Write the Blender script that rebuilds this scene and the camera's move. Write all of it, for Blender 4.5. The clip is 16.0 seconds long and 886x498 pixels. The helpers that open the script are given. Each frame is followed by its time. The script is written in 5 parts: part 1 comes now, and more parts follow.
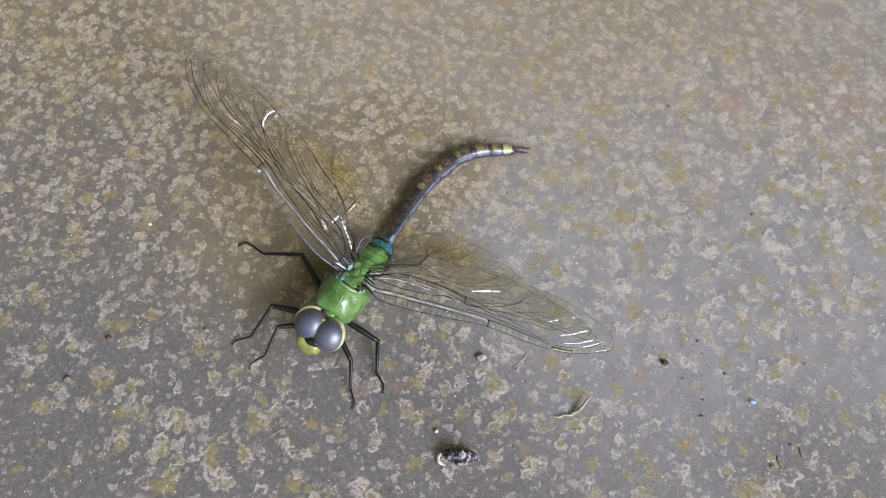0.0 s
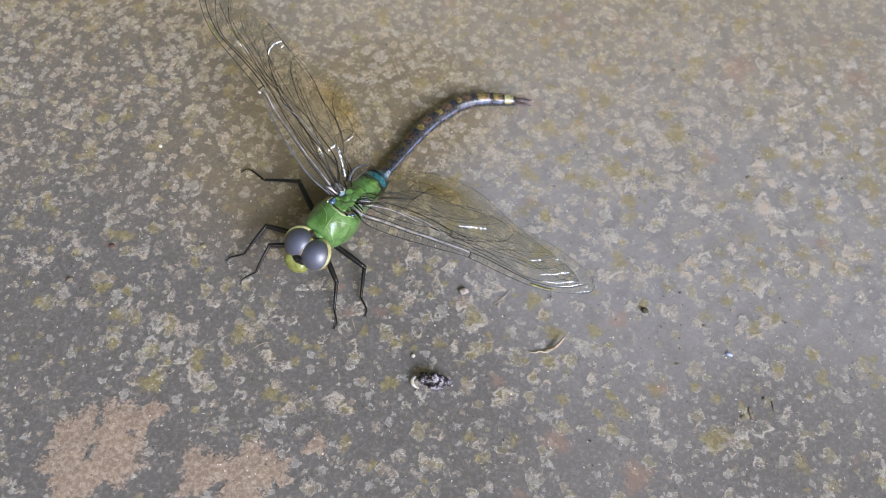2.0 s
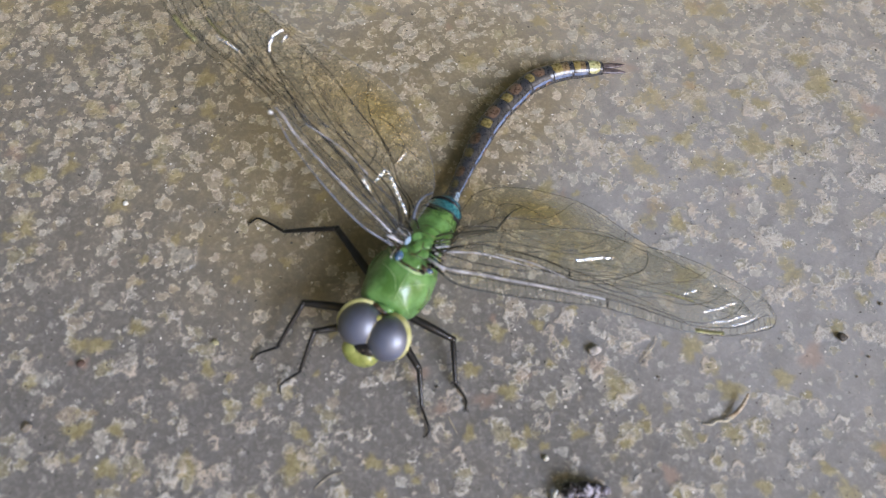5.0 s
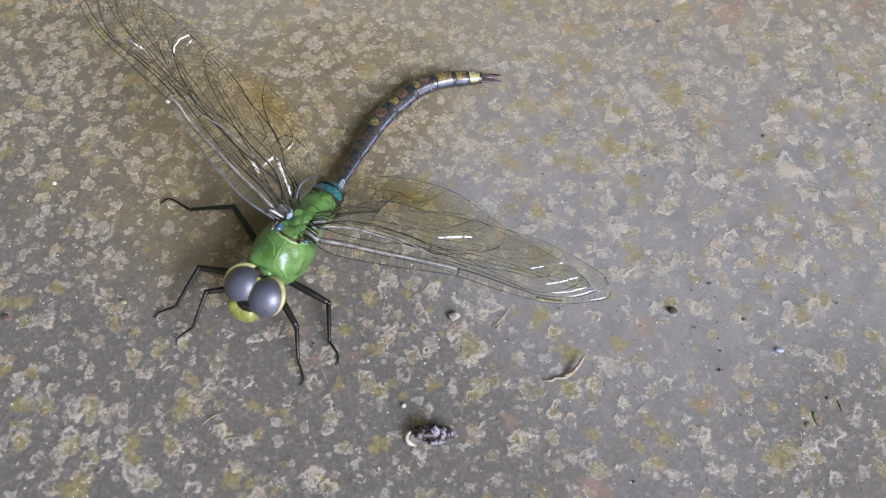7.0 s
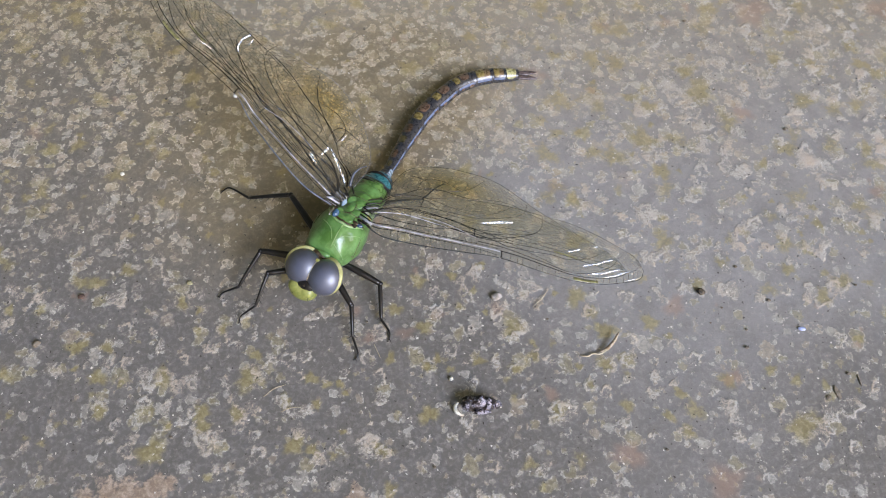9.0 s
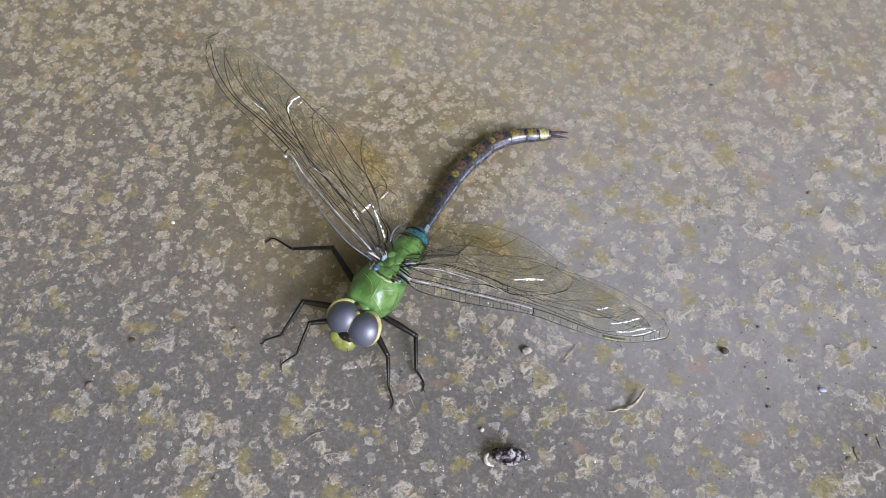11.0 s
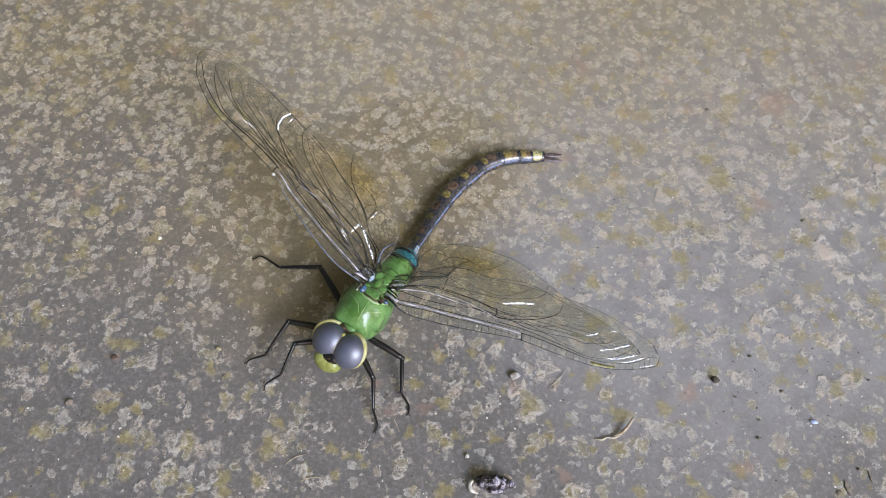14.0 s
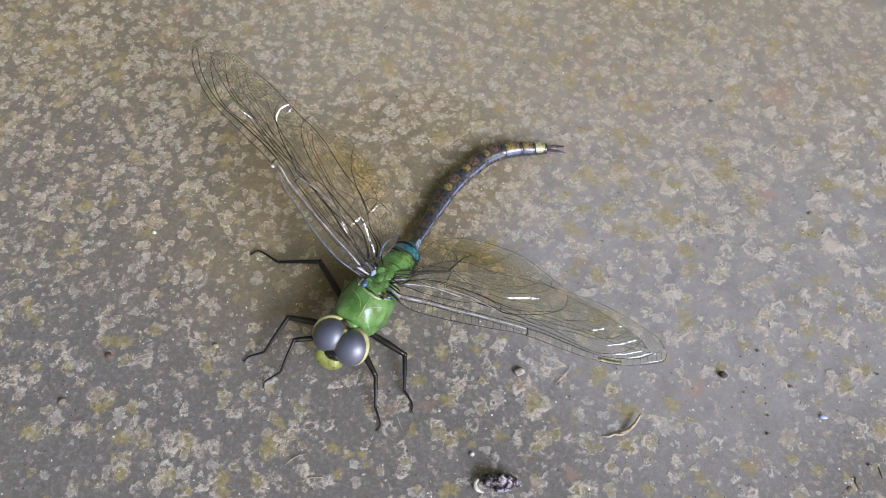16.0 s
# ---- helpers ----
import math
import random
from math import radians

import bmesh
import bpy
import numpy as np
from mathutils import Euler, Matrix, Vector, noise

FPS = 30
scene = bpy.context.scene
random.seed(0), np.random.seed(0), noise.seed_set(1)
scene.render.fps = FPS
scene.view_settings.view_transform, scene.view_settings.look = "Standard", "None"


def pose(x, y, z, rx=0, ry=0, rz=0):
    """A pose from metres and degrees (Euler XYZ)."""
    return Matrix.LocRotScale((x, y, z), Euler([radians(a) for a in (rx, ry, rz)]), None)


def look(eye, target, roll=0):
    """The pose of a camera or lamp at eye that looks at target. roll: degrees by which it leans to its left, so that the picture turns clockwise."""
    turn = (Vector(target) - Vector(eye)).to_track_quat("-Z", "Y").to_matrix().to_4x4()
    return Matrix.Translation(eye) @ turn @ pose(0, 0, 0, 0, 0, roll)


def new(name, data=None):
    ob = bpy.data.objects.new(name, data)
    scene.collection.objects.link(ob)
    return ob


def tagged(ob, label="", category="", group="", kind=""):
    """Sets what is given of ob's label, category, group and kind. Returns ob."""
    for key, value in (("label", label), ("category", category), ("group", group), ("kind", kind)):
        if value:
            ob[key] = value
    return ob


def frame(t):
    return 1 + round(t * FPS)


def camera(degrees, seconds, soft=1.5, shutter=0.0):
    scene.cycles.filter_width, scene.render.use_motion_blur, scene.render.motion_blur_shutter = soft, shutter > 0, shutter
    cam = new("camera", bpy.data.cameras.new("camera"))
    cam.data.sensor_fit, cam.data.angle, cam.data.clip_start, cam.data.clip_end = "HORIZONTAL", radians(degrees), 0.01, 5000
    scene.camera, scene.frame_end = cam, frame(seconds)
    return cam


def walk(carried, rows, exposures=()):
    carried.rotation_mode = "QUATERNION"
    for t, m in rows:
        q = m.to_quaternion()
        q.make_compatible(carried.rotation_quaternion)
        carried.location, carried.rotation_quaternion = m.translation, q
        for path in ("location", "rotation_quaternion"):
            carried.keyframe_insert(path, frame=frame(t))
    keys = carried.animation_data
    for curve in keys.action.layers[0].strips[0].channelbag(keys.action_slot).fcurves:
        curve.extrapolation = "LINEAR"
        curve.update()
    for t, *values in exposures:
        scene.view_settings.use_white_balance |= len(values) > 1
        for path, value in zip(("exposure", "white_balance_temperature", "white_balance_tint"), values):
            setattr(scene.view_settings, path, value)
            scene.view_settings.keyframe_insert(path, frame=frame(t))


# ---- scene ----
cam = camera(56.56, 16.0, soft=0.7)
cam.data.dof.use_dof, cam.data.dof.focus_distance, cam.data.dof.aperture_fstop = True, 0.157, 23.0      # a close focus, lost where the camera leans in
PATH = [
    (0, (-0.02323, -0.05581, 0.16207), (-0.00767, 0.02420, 0.00000), 12.54),
    (0.5, (-0.01406, -0.06140, 0.17124), (-0.00147, 0.02750, 0.00000), 10.03),
    (1, (-0.01488, -0.06659, 0.17036), (-0.00460, 0.02155, 0.00000), 9.46),
    (1.5, (-0.01288, -0.06543, 0.17067), (-0.00428, 0.02346, 0.00000), 8.92),
    (2, (-0.01001, -0.07207, 0.16122), (-0.00493, 0.00904, 0.00000), 9.71),
    (2.5, (-0.01337, -0.06402, 0.15336), (-0.00425, 0.01711, 0.00000), 12.55),
    (3, (-0.01868, -0.04631, 0.12088), (-0.00938, 0.01214, 0.00000), 13.46),
    (3.5, (-0.02694, -0.04526, 0.10087), (-0.01586, 0.00191, 0.00000), 14.72),
    (4, (-0.03428, -0.03867, 0.10012), (-0.02313, 0.00165, 0.00000), 15.12),
    (4.2, (-0.03686, -0.03535, 0.10325), (-0.02592, 0.00653, 0.00000), 12.68),
    (6.3, (-0.01697, -0.04095, 0.12811), (-0.00556, 0.02271, 0.00000), 6.84),
    (6.5, (-0.01528, -0.04680, 0.12789), (-0.00415, 0.01469, 0.00000), 7.40),
    (7, (-0.01399, -0.05317, 0.13359), (-0.00088, 0.01262, 0.00000), 9.40),
    (7.5, (-0.01468, -0.06011, 0.13592), (-0.00186, 0.00706, 0.00000), 8.94),
    (8, (-0.01672, -0.06073, 0.13793), (-0.00424, 0.00815, 0.00000), 8.51),
    (8.5, (-0.01962, -0.06045, 0.13891), (-0.00698, 0.00834, 0.00000), 8.73),
    (9, (-0.02112, -0.06040, 0.14078), (-0.00911, 0.00960, 0.00000), 7.96),
    (9.5, (-0.02720, -0.06065, 0.14483), (-0.01684, 0.01240, 0.00000), 7.04),
    (9.7, (-0.02625, -0.05987, 0.14822), (-0.01585, 0.01770, 0.00000), 6.81),
    (11.8, (-0.02382, -0.05797, 0.14995), (-0.01567, 0.02511, 0.00000), 5.85),
    (12, (-0.02276, -0.05749, 0.15166), (-0.01542, 0.02776, 0.00000), 5.16),
    (12.5, (-0.02485, -0.05652, 0.15390), (-0.01676, 0.02975, 0.00000), 6.17),
    (13, (-0.02367, -0.05700, 0.15286), (-0.01490, 0.02983, 0.00000), 6.62),
    (13.5, (-0.02440, -0.05517, 0.15018), (-0.01475, 0.02827, 0.00000), 7.57),
    (14, (-0.02301, -0.05630, 0.14834), (-0.01343, 0.02672, 0.00000), 7.83),
    (14.5, (-0.02390, -0.05530, 0.14964), (-0.01297, 0.02774, 0.00000), 8.70),
    (15, (-0.02325, -0.05559, 0.15085), (-0.01228, 0.02929, 0.00000), 8.51),
    (15.5, (-0.02468, -0.05345, 0.14955), (-0.01279, 0.02906, 0.00000), 9.55),
    (16, (-0.02545, -0.05495, 0.14481), (-0.01381, 0.02529, 0.00000), 9.10),
]
walk(cam, [(t, look(eye, target, roll)) for t, eye, target, roll in PATH])

from mathutils.bvhtree import BVHTree

# ---- light ----
SUN_WAY = Vector((0.60, -0.74, 0.70)).normalized()      # towards the bright part of the sky
world = bpy.data.worlds.new("sky")
scene.world = world
world.use_nodes = True
wn = world.node_tree.nodes
sky = wn.new("ShaderNodeTexSky")
sky.sky_type, sky.sun_disc = "NISHITA", False
sky.sun_elevation = math.asin(SUN_WAY.z)
sky.sun_rotation = math.atan2(SUN_WAY.x, SUN_WAY.y)
sky.dust_density, sky.air_density, sky.ozone_density = 6.0, 1.0, 1.0
wn["Background"].inputs["Strength"].default_value = 0.100
warm = wn.new("ShaderNodeMix")          # the surroundings are warm in tone, the open sky ahead is cool
warm.data_type, warm.blend_type = "RGBA", "MULTIPLY"
warm.inputs[0].default_value, warm.inputs[7].default_value = 1.0, (1.19, 1.0, 0.555, 1)
world.node_tree.links.new(sky.outputs[0], warm.inputs[6])
world.node_tree.links.new(warm.outputs[2], wn["Background"].inputs["Color"])
sun = new("sun", bpy.data.lights.new("sun", "SUN"))
sun.data.energy, sun.data.angle, sun.data.color = 3.45, radians(32), (0.745, 0.985, 1.55)
sun.matrix_world = look(SUN_WAY * 3, (0, 0, 0))
scene.view_settings.exposure = 0.05

MM = 0.001


# ---- materials ----
def material(name):
    m = bpy.data.materials.new(name)
    m.use_nodes = True
    return m, m.node_tree.nodes, m.node_tree.links


def node(nodes, kind, **values):
    n = nodes.new(kind)
    for key, value in values.items():
        n.inputs[key.replace("_", " ")].default_value = value
    return n


def math_node(nodes, links, op, a, b=None, c=None, clamp=False):
    n = nodes.new("ShaderNodeMath")
    n.operation, n.use_clamp = op, clamp
    for i, v in enumerate((a, b, c)):
        if v is None:
            continue
        if isinstance(v, (int, float)):
            n.inputs[i].default_value = v
        else:
            links.new(v, n.inputs[i])
    return n.outputs[0]


def mix_node(nodes, links, fac, a, b, blend="MIX"):
    n = nodes.new("ShaderNodeMix")
    n.data_type, n.blend_type = "RGBA", blend
    for i, v in ((0, fac), (6, a), (7, b)):
        if isinstance(v, (int, float)):
            n.inputs[i].default_value = v
        elif isinstance(v, tuple):
            n.inputs[i].default_value = (*v, 1)[:4]
        else:
            links.new(v, n.inputs[i])
    return n.outputs[2]


def step_node(nodes, links, value, low, high):
    n = nodes.new("ShaderNodeMapRange")
    n.interpolation_type = "SMOOTHSTEP"
    n.inputs[1].default_value, n.inputs[2].default_value = low, high
    links.new(value, n.inputs[0])
    return n.outputs[0]


def noise_node(nodes, links, scale, detail=4.0, rough=0.55, coord=None, warp=0.0):
    n = node(nodes, "ShaderNodeTexNoise", Scale=scale, Detail=detail, Roughness=rough, Distortion=warp)
    links.new(coord if coord is not None else nodes.new("ShaderNodeTexCoord").outputs["Object"], n.inputs["Vector"])
    return n.outputs["Fac"]


def bump_node(nodes, links, height, strength, distance, normal=None):
    n = node(nodes, "ShaderNodeBump", Strength=strength, Distance=distance)
    links.new(height, n.inputs["Height"])
    if normal is not None:
        links.new(normal, n.inputs["Normal"])
    return n.outputs[0]


def plain(name, colour, rough=0.5, second=None, scale=900.0, bump=0.0, metal=0.0, coat=0.0, spread=(0.38, 0.62), coat_rough=0.12):
    """Two tones at two scales of noise, with fine relief."""
    m, n, l = material(name)
    b = n["Principled BSDF"]
    second = second or tuple(c * 0.72 for c in colour)
    f = noise_node(n, l, scale, 5)
    f2 = noise_node(n, l, scale * 4.5, 3)
    mixed = math_node(n, l, "ADD", math_node(n, l, "MULTIPLY", f, 0.7), math_node(n, l, "MULTIPLY", f2, 0.3))
    fac = step_node(n, l, mixed, *spread)
    l.new(mix_node(n, l, fac, second, colour), b.inputs["Base Color"])
    b.inputs["Metallic"].default_value, b.inputs["Coat Weight"].default_value = metal, coat
    b.inputs["Coat Roughness"].default_value = coat_rough
    l.new(math_node(n, l, "MULTIPLY_ADD", f2, 0.16, rough - 0.08), b.inputs["Roughness"])
    if bump:
        l.new(bump_node(n, l, mixed, 0.6, bump), b.inputs["Normal"])
    return m


def ground_material():
    m, n, l = material("lichen_concrete")
    b = n["Principled BSDF"]
    co = n.new("ShaderNodeTexCoord").outputs["Object"]

    def attr(name):
        a = n.new("ShaderNodeAttribute")
        a.attribute_name = name
        return a.outputs["Fac"]
    big = noise_node(n, l, 22, 4, 0.6, co)
    mid = noise_node(n, l, 170, 5, 0.6, co)
    fine = noise_node(n, l, 1150, 5, 0.65, co, 0.5)
    grain = noise_node(n, l, 4200, 3, 0.6, co)
    curl = noise_node(n, l, 950, 2, 0.5, co, 1.2)
    # bare concrete: light grey, darker where shade is painted in, warm under a film of algae
    wobble = math_node(n, l, "MULTIPLY_ADD", mid, 0.5, math_node(n, l, "MULTIPLY_ADD", big, 0.5, -0.5))
    shade_growth = step_node(n, l, math_node(n, l, "ADD", attr("shade_growth"), wobble), 0.15, 0.95)
    film_shade = step_node(n, l, math_node(n, l, "ADD", attr("film_shade"), wobble), 0.10, 0.90)
    base = mix_node(n, l, shade_growth, (0.352, 0.346, 0.348), (0.148, 0.139, 0.131))
    base = mix_node(n, l, film_shade, base, mix_node(n, l, shade_growth, (0.358, 0.327, 0.266), (0.190, 0.167, 0.128)))
    # olive tone for thick algae and the warm shade painted beside abdomen and wings
    thick = step_node(n, l, math_node(n, l, "ADD", attr("film_shade"), wobble), 0.62, 1.25)
    base = mix_node(n, l, math_node(n, l, "MULTIPLY", thick, 0.75), base, mix_node(n, l, fine, (0.20, 0.15, 0.07), (0.31, 0.245, 0.125)))
    base = mix_node(n, l, math_node(n, l, "MULTIPLY", step_node(n, l, mid, 0.36, 0.60), 0.5), mix_node(n, l, 0.5, base, (0.10, 0.09, 0.075)), base)
    base = mix_node(n, l, math_node(n, l, "MULTIPLY", step_node(n, l, fine, 0.42, 0.70), 0.30), base, mix_node(n, l, film_shade, (0.375, 0.360, 0.340), (0.365, 0.290, 0.185)))
    base = mix_node(n, l, math_node(n, l, "MULTIPLY", step_node(n, l, grain, 0.52, 0.68), 0.20), base, (0.085, 0.072, 0.055))
    # lichen rosettes of three sizes: a stained disc, often with a paler flaked rim
    cover = attr("cover")
    flake = step_node(n, l, math_node(n, l, "MULTIPLY_ADD", grain, 0.5, math_node(n, l, "MULTIPLY", fine, 0.7)), 0.48, 0.70)

    def shaken(amount, scale, shift):
        sway = node(n, "ShaderNodeTexNoise", Scale=scale, Detail=3.0)
        l.new(co, sway.inputs["Vector"])
        bent = n.new("ShaderNodeVectorMath")
        bent.operation = "MULTIPLY_ADD"
        l.new(sway.outputs["Color"], bent.inputs[0])
        bent.inputs[1].default_value = (amount, amount, 0.0)
        moved = n.new("ShaderNodeVectorMath")
        l.new(co, moved.inputs[0])
        moved.inputs[1].default_value = (shift, shift * 0.7, 0.0)
        l.new(moved.outputs[0], bent.inputs[2])
        return bent.outputs[0]

    def rosettes(base, scale, low, high, often, depth, shift, tones, where):
        cell = node(n, "ShaderNodeTexVoronoi", Scale=scale)
        cell.voronoi_dimensions = "2D"
        l.new(shaken(1.0 / scale, scale * 2.6, shift), cell.inputs["Vector"])
        pick = n.new("ShaderNodeSeparateXYZ")
        l.new(cell.outputs["Color"], pick.inputs[0])
        size, kind, chance = pick.outputs[0], pick.outputs[1], pick.outputs[2]
        q = math_node(n, l, "SUBTRACT", cell.outputs["Distance"], math_node(n, l, "MULTIPLY_ADD", size, high - low, low))
        there = math_node(n, l, "LESS_THAN", chance, math_node(n, l, "MULTIPLY", where, often))
        disc = math_node(n, l, "SUBTRACT", 1.0, step_node(n, l, math_node(n, l, "MULTIPLY_ADD", fine, 0.30, q), 0.02, 0.22))
        ramp = n.new("ShaderNodeValToRGB")
        ramp.color_ramp.interpolation = "CONSTANT"
        while len(ramp.color_ramp.elements) < len(tones):
            ramp.color_ramp.elements.new(0.5)
        for e, (at, tone) in zip(ramp.color_ramp.elements, tones):
            e.position, e.color = at, (*tone, 1)
        l.new(kind, ramp.inputs[0])
        tone = mix_node(n, l, math_node(n, l, "MULTIPLY", film_shade, 0.25), ramp.outputs[0], (0.35, 0.285, 0.175))
        tone = mix_node(n, l, math_node(n, l, "MULTIPLY", flake, 0.35), tone, (0.56, 0.52, 0.43))
        worn = math_node(n, l, "MULTIPLY_ADD", step_node(n, l, fine, 0.36, 0.60), 0.5, 0.5)
        amount = math_node(n, l, "MULTIPLY", math_node(n, l, "MULTIPLY", disc, there), math_node(n, l, "MULTIPLY", worn, depth))
        base = mix_node(n, l, amount, base, tone)
        rim = math_node(n, l, "SUBTRACT", 1.0, step_node(n, l, math_node(n, l, "ABSOLUTE", math_node(n, l, "ADD", q, 0.035)), 0.015, 0.075))
        rim = math_node(n, l, "MULTIPLY", math_node(n, l, "MULTIPLY", rim, there), math_node(n, l, "MULTIPLY", step_node(n, l, curl, 0.40, 0.60), math_node(n, l, "MULTIPLY_ADD", flake, 0.5, math_node(n, l, "MULTIPLY_ADD", film_shade, 0.25, 0.25))))
        return mix_node(n, l, rim, base, mix_node(n, l, film_shade, (0.56, 0.535, 0.475), (0.54, 0.46, 0.34))), rim

    OLIVE, OCHRE, BUFF, BONE, CHALK = (0.262, 0.222, 0.082), (0.335, 0.278, 0.118), (0.390, 0.305, 0.200), (0.430, 0.400, 0.340), (0.520, 0.500, 0.450)
    base, rim_a = rosettes(base, 215.0, 0.12, 0.38, 0.50, 0.55, 0.31, ((0.0, OLIVE), (0.30, OCHRE), (0.58, BUFF), (0.78, BONE)), cover)
    base, rim_b = rosettes(base, 400.0, 0.12, 0.42, 0.46, 0.52, 0.77, ((0.0, OCHRE), (0.28, BUFF), (0.58, BONE), (0.84, CHALK)), cover)
    base, rim_c = rosettes(base, 780.0, 0.12, 0.42, 0.28, 0.50, 1.43, ((0.0, OCHRE), (0.24, BUFF), (0.52, BONE), (0.78, CHALK)), cover)
    # the far left is grown over with small tan and rosy discs
    grown = attr("grown")
    SAND, ROSE, UMBER = (0.420, 0.318, 0.192), (0.440, 0.345, 0.262), (0.285, 0.205, 0.098)
    base, rim_d = rosettes(base, 300.0, 0.16, 0.36, 0.85, 0.74, 2.17, ((0.0, UMBER), (0.20, SAND), (0.45, ROSE), (0.68, OCHRE), (0.84, BONE)), grown)
    base, rim_e = rosettes(base, 345.0, 0.14, 0.34, 0.62, 0.72, 3.71, ((0.0, UMBER), (0.15, ROSE), (0.45, SAND), (0.75, BONE)), grown)
    rims = math_node(n, l, "MAXIMUM", math_node(n, l, "MAXIMUM", rim_d, rim_e), math_node(n, l, "MAXIMUM", rim_a, math_node(n, l, "MAXIMUM", rim_b, rim_c)))
    # larger stains of ochre lichen
    och = math_node(n, l, "ADD", attr("ochre"), math_node(n, l, "MULTIPLY_ADD", fine, 1.0, -0.5))
    och = math_node(n, l, "MULTIPLY", step_node(n, l, och, 0.10, 0.85), 0.62)
    ochre = mix_node(n, l, step_node(n, l, fine, 0.35, 0.65), (0.235, 0.188, 0.062), (0.350, 0.295, 0.120))
    ochre = mix_node(n, l, math_node(n, l, "MULTIPLY", film_shade, 0.75), ochre, mix_node(n, l, fine, (0.245, 0.178, 0.068), (0.38, 0.300, 0.145)))
    base = mix_node(n, l, och, base, ochre)
    # soft tan discs in the film
    disc = step_node(n, l, math_node(n, l, "ADD", attr("tan"), math_node(n, l, "MULTIPLY_ADD", fine, 0.8, -0.4)), 0.15, 0.75)
    base = mix_node(n, l, math_node(n, l, "MULTIPLY", disc, 0.5), base, mix_node(n, l, flake, mix_node(n, l, mid, (0.39, 0.285, 0.180), (0.44, 0.375, 0.295)), (0.57, 0.50, 0.40)))
    # orange flush
    rust = step_node(n, l, math_node(n, l, "MULTIPLY_ADD", fine, 0.5, attr("rust")), 0.35, 1.3)
    base = mix_node(n, l, math_node(n, l, "MULTIPLY", rust, 0.44), base, (0.34, 0.212, 0.145))
    # pale crust: a thin beige bloom, with bright flakes on it
    pale = attr("pale")
    bloom = step_node(n, l, math_node(n, l, "ADD", pale, math_node(n, l, "MULTIPLY_ADD", fine, 1.0, -0.5)), 0.10, 0.80)
    base = mix_node(n, l, math_node(n, l, "MULTIPLY", bloom, 0.45), base, mix_node(n, l, big, (0.42, 0.345, 0.25), (0.43, 0.40, 0.345)))
    pal = math_node(n, l, "ADD", pale, math_node(n, l, "MULTIPLY_ADD", fine, 1.15, -0.60))
    pal = math_node(n, l, "SUBTRACT", pal, math_node(n, l, "MULTIPLY", step_node(n, l, math_node(n, l, "ABSOLUTE", math_node(n, l, "SUBTRACT", curl, 0.5)), 0.01, 0.08), 0.50))
    pal = step_node(n, l, math_node(n, l, "MULTIPLY_ADD", grain, 0.5, math_node(n, l, "SUBTRACT", pal, 0.20)), 0.05, 0.50)
    crust = mix_node(n, l, step_node(n, l, grain, 0.35, 0.65), (0.45, 0.415, 0.355), (0.57, 0.545, 0.495))
    crust = mix_node(n, l, step_node(n, l, mid, 0.44, 0.60), crust, mix_node(n, l, 0.55, crust, (0.50, 0.37, 0.26)))
    base = mix_node(n, l, math_node(n, l, "MULTIPLY", pal, math_node(n, l, "MULTIPLY_ADD", grown, -0.40, 0.66)), base, crust)
    pal = math_node(n, l, "MAXIMUM", pal, math_node(n, l, "MULTIPLY", rims, 0.6))
    # large flat patches of pinkish tan crust, scratched and worn through
    patch = math_node(n, l, "ADD", attr("patch"), math_node(n, l, "MULTIPLY_ADD", fine, 1.5, math_node(n, l, "MULTIPLY_ADD", mid, 1.0, -1.25)))
    patch = step_node(n, l, patch, 0.25, 0.60)
    skin = mix_node(n, l, step_node(n, l, fine, 0.40, 0.66), (0.285, 0.205, 0.142), (0.49, 0.39, 0.30))
    skin = mix_node(n, l, math_node(n, l, "MULTIPLY", step_node(n, l, grain, 0.45, 0.65), 0.5), skin, (0.25, 0.185, 0.13))
    base = mix_node(n, l, math_node(n, l, "MULTIPLY", patch, 0.85), base, skin)
    pal = math_node(n, l, "MAXIMUM", pal, math_node(n, l, "MULTIPLY", patch, math_node(n, l, "MULTIPLY_ADD", grain, 0.8, 0.2)))
    # tiny white specks and specks of dirt
    vor = node(n, "ShaderNodeTexVoronoi", Scale=1900.0)
    l.new(shaken(0.0007, 2600.0, 0.0), vor.inputs["Vector"])
    pick = n.new("ShaderNodeSeparateXYZ")
    l.new(vor.outputs["Color"], pick.inputs[0])
    near = math_node(n, l, "LESS_THAN", vor.outputs["Distance"], math_node(n, l, "MULTIPLY", pick.outputs[1], 0.34))
    base = mix_node(n, l, math_node(n, l, "MULTIPLY", near, math_node(n, l, "GREATER_THAN", pick.outputs[0], 0.95)), base, (0.66, 0.63, 0.58))
    base = mix_node(n, l, math_node(n, l, "MULTIPLY", near, math_node(n, l, "LESS_THAN", pick.outputs[0], 0.06)), base, (0.055, 0.047, 0.038))
    l.new(base, b.inputs["Base Color"])
    rough = math_node(n, l, "MULTIPLY_ADD", pal, 0.25, math_node(n, l, "MULTIPLY_ADD", fine, 0.30, 0.24))
    l.new(rough, b.inputs["Roughness"])
    b.inputs["Specular IOR Level"].default_value = 0.75
    h = math_node(n, l, "MULTIPLY_ADD", pal, 0.6, math_node(n, l, "MULTIPLY_ADD", fine, 0.45, math_node(n, l, "MULTIPLY", grain, 0.32)))
    l.new(bump_node(n, l, h, 0.70, 0.00024), b.inputs["Normal"])
    return m


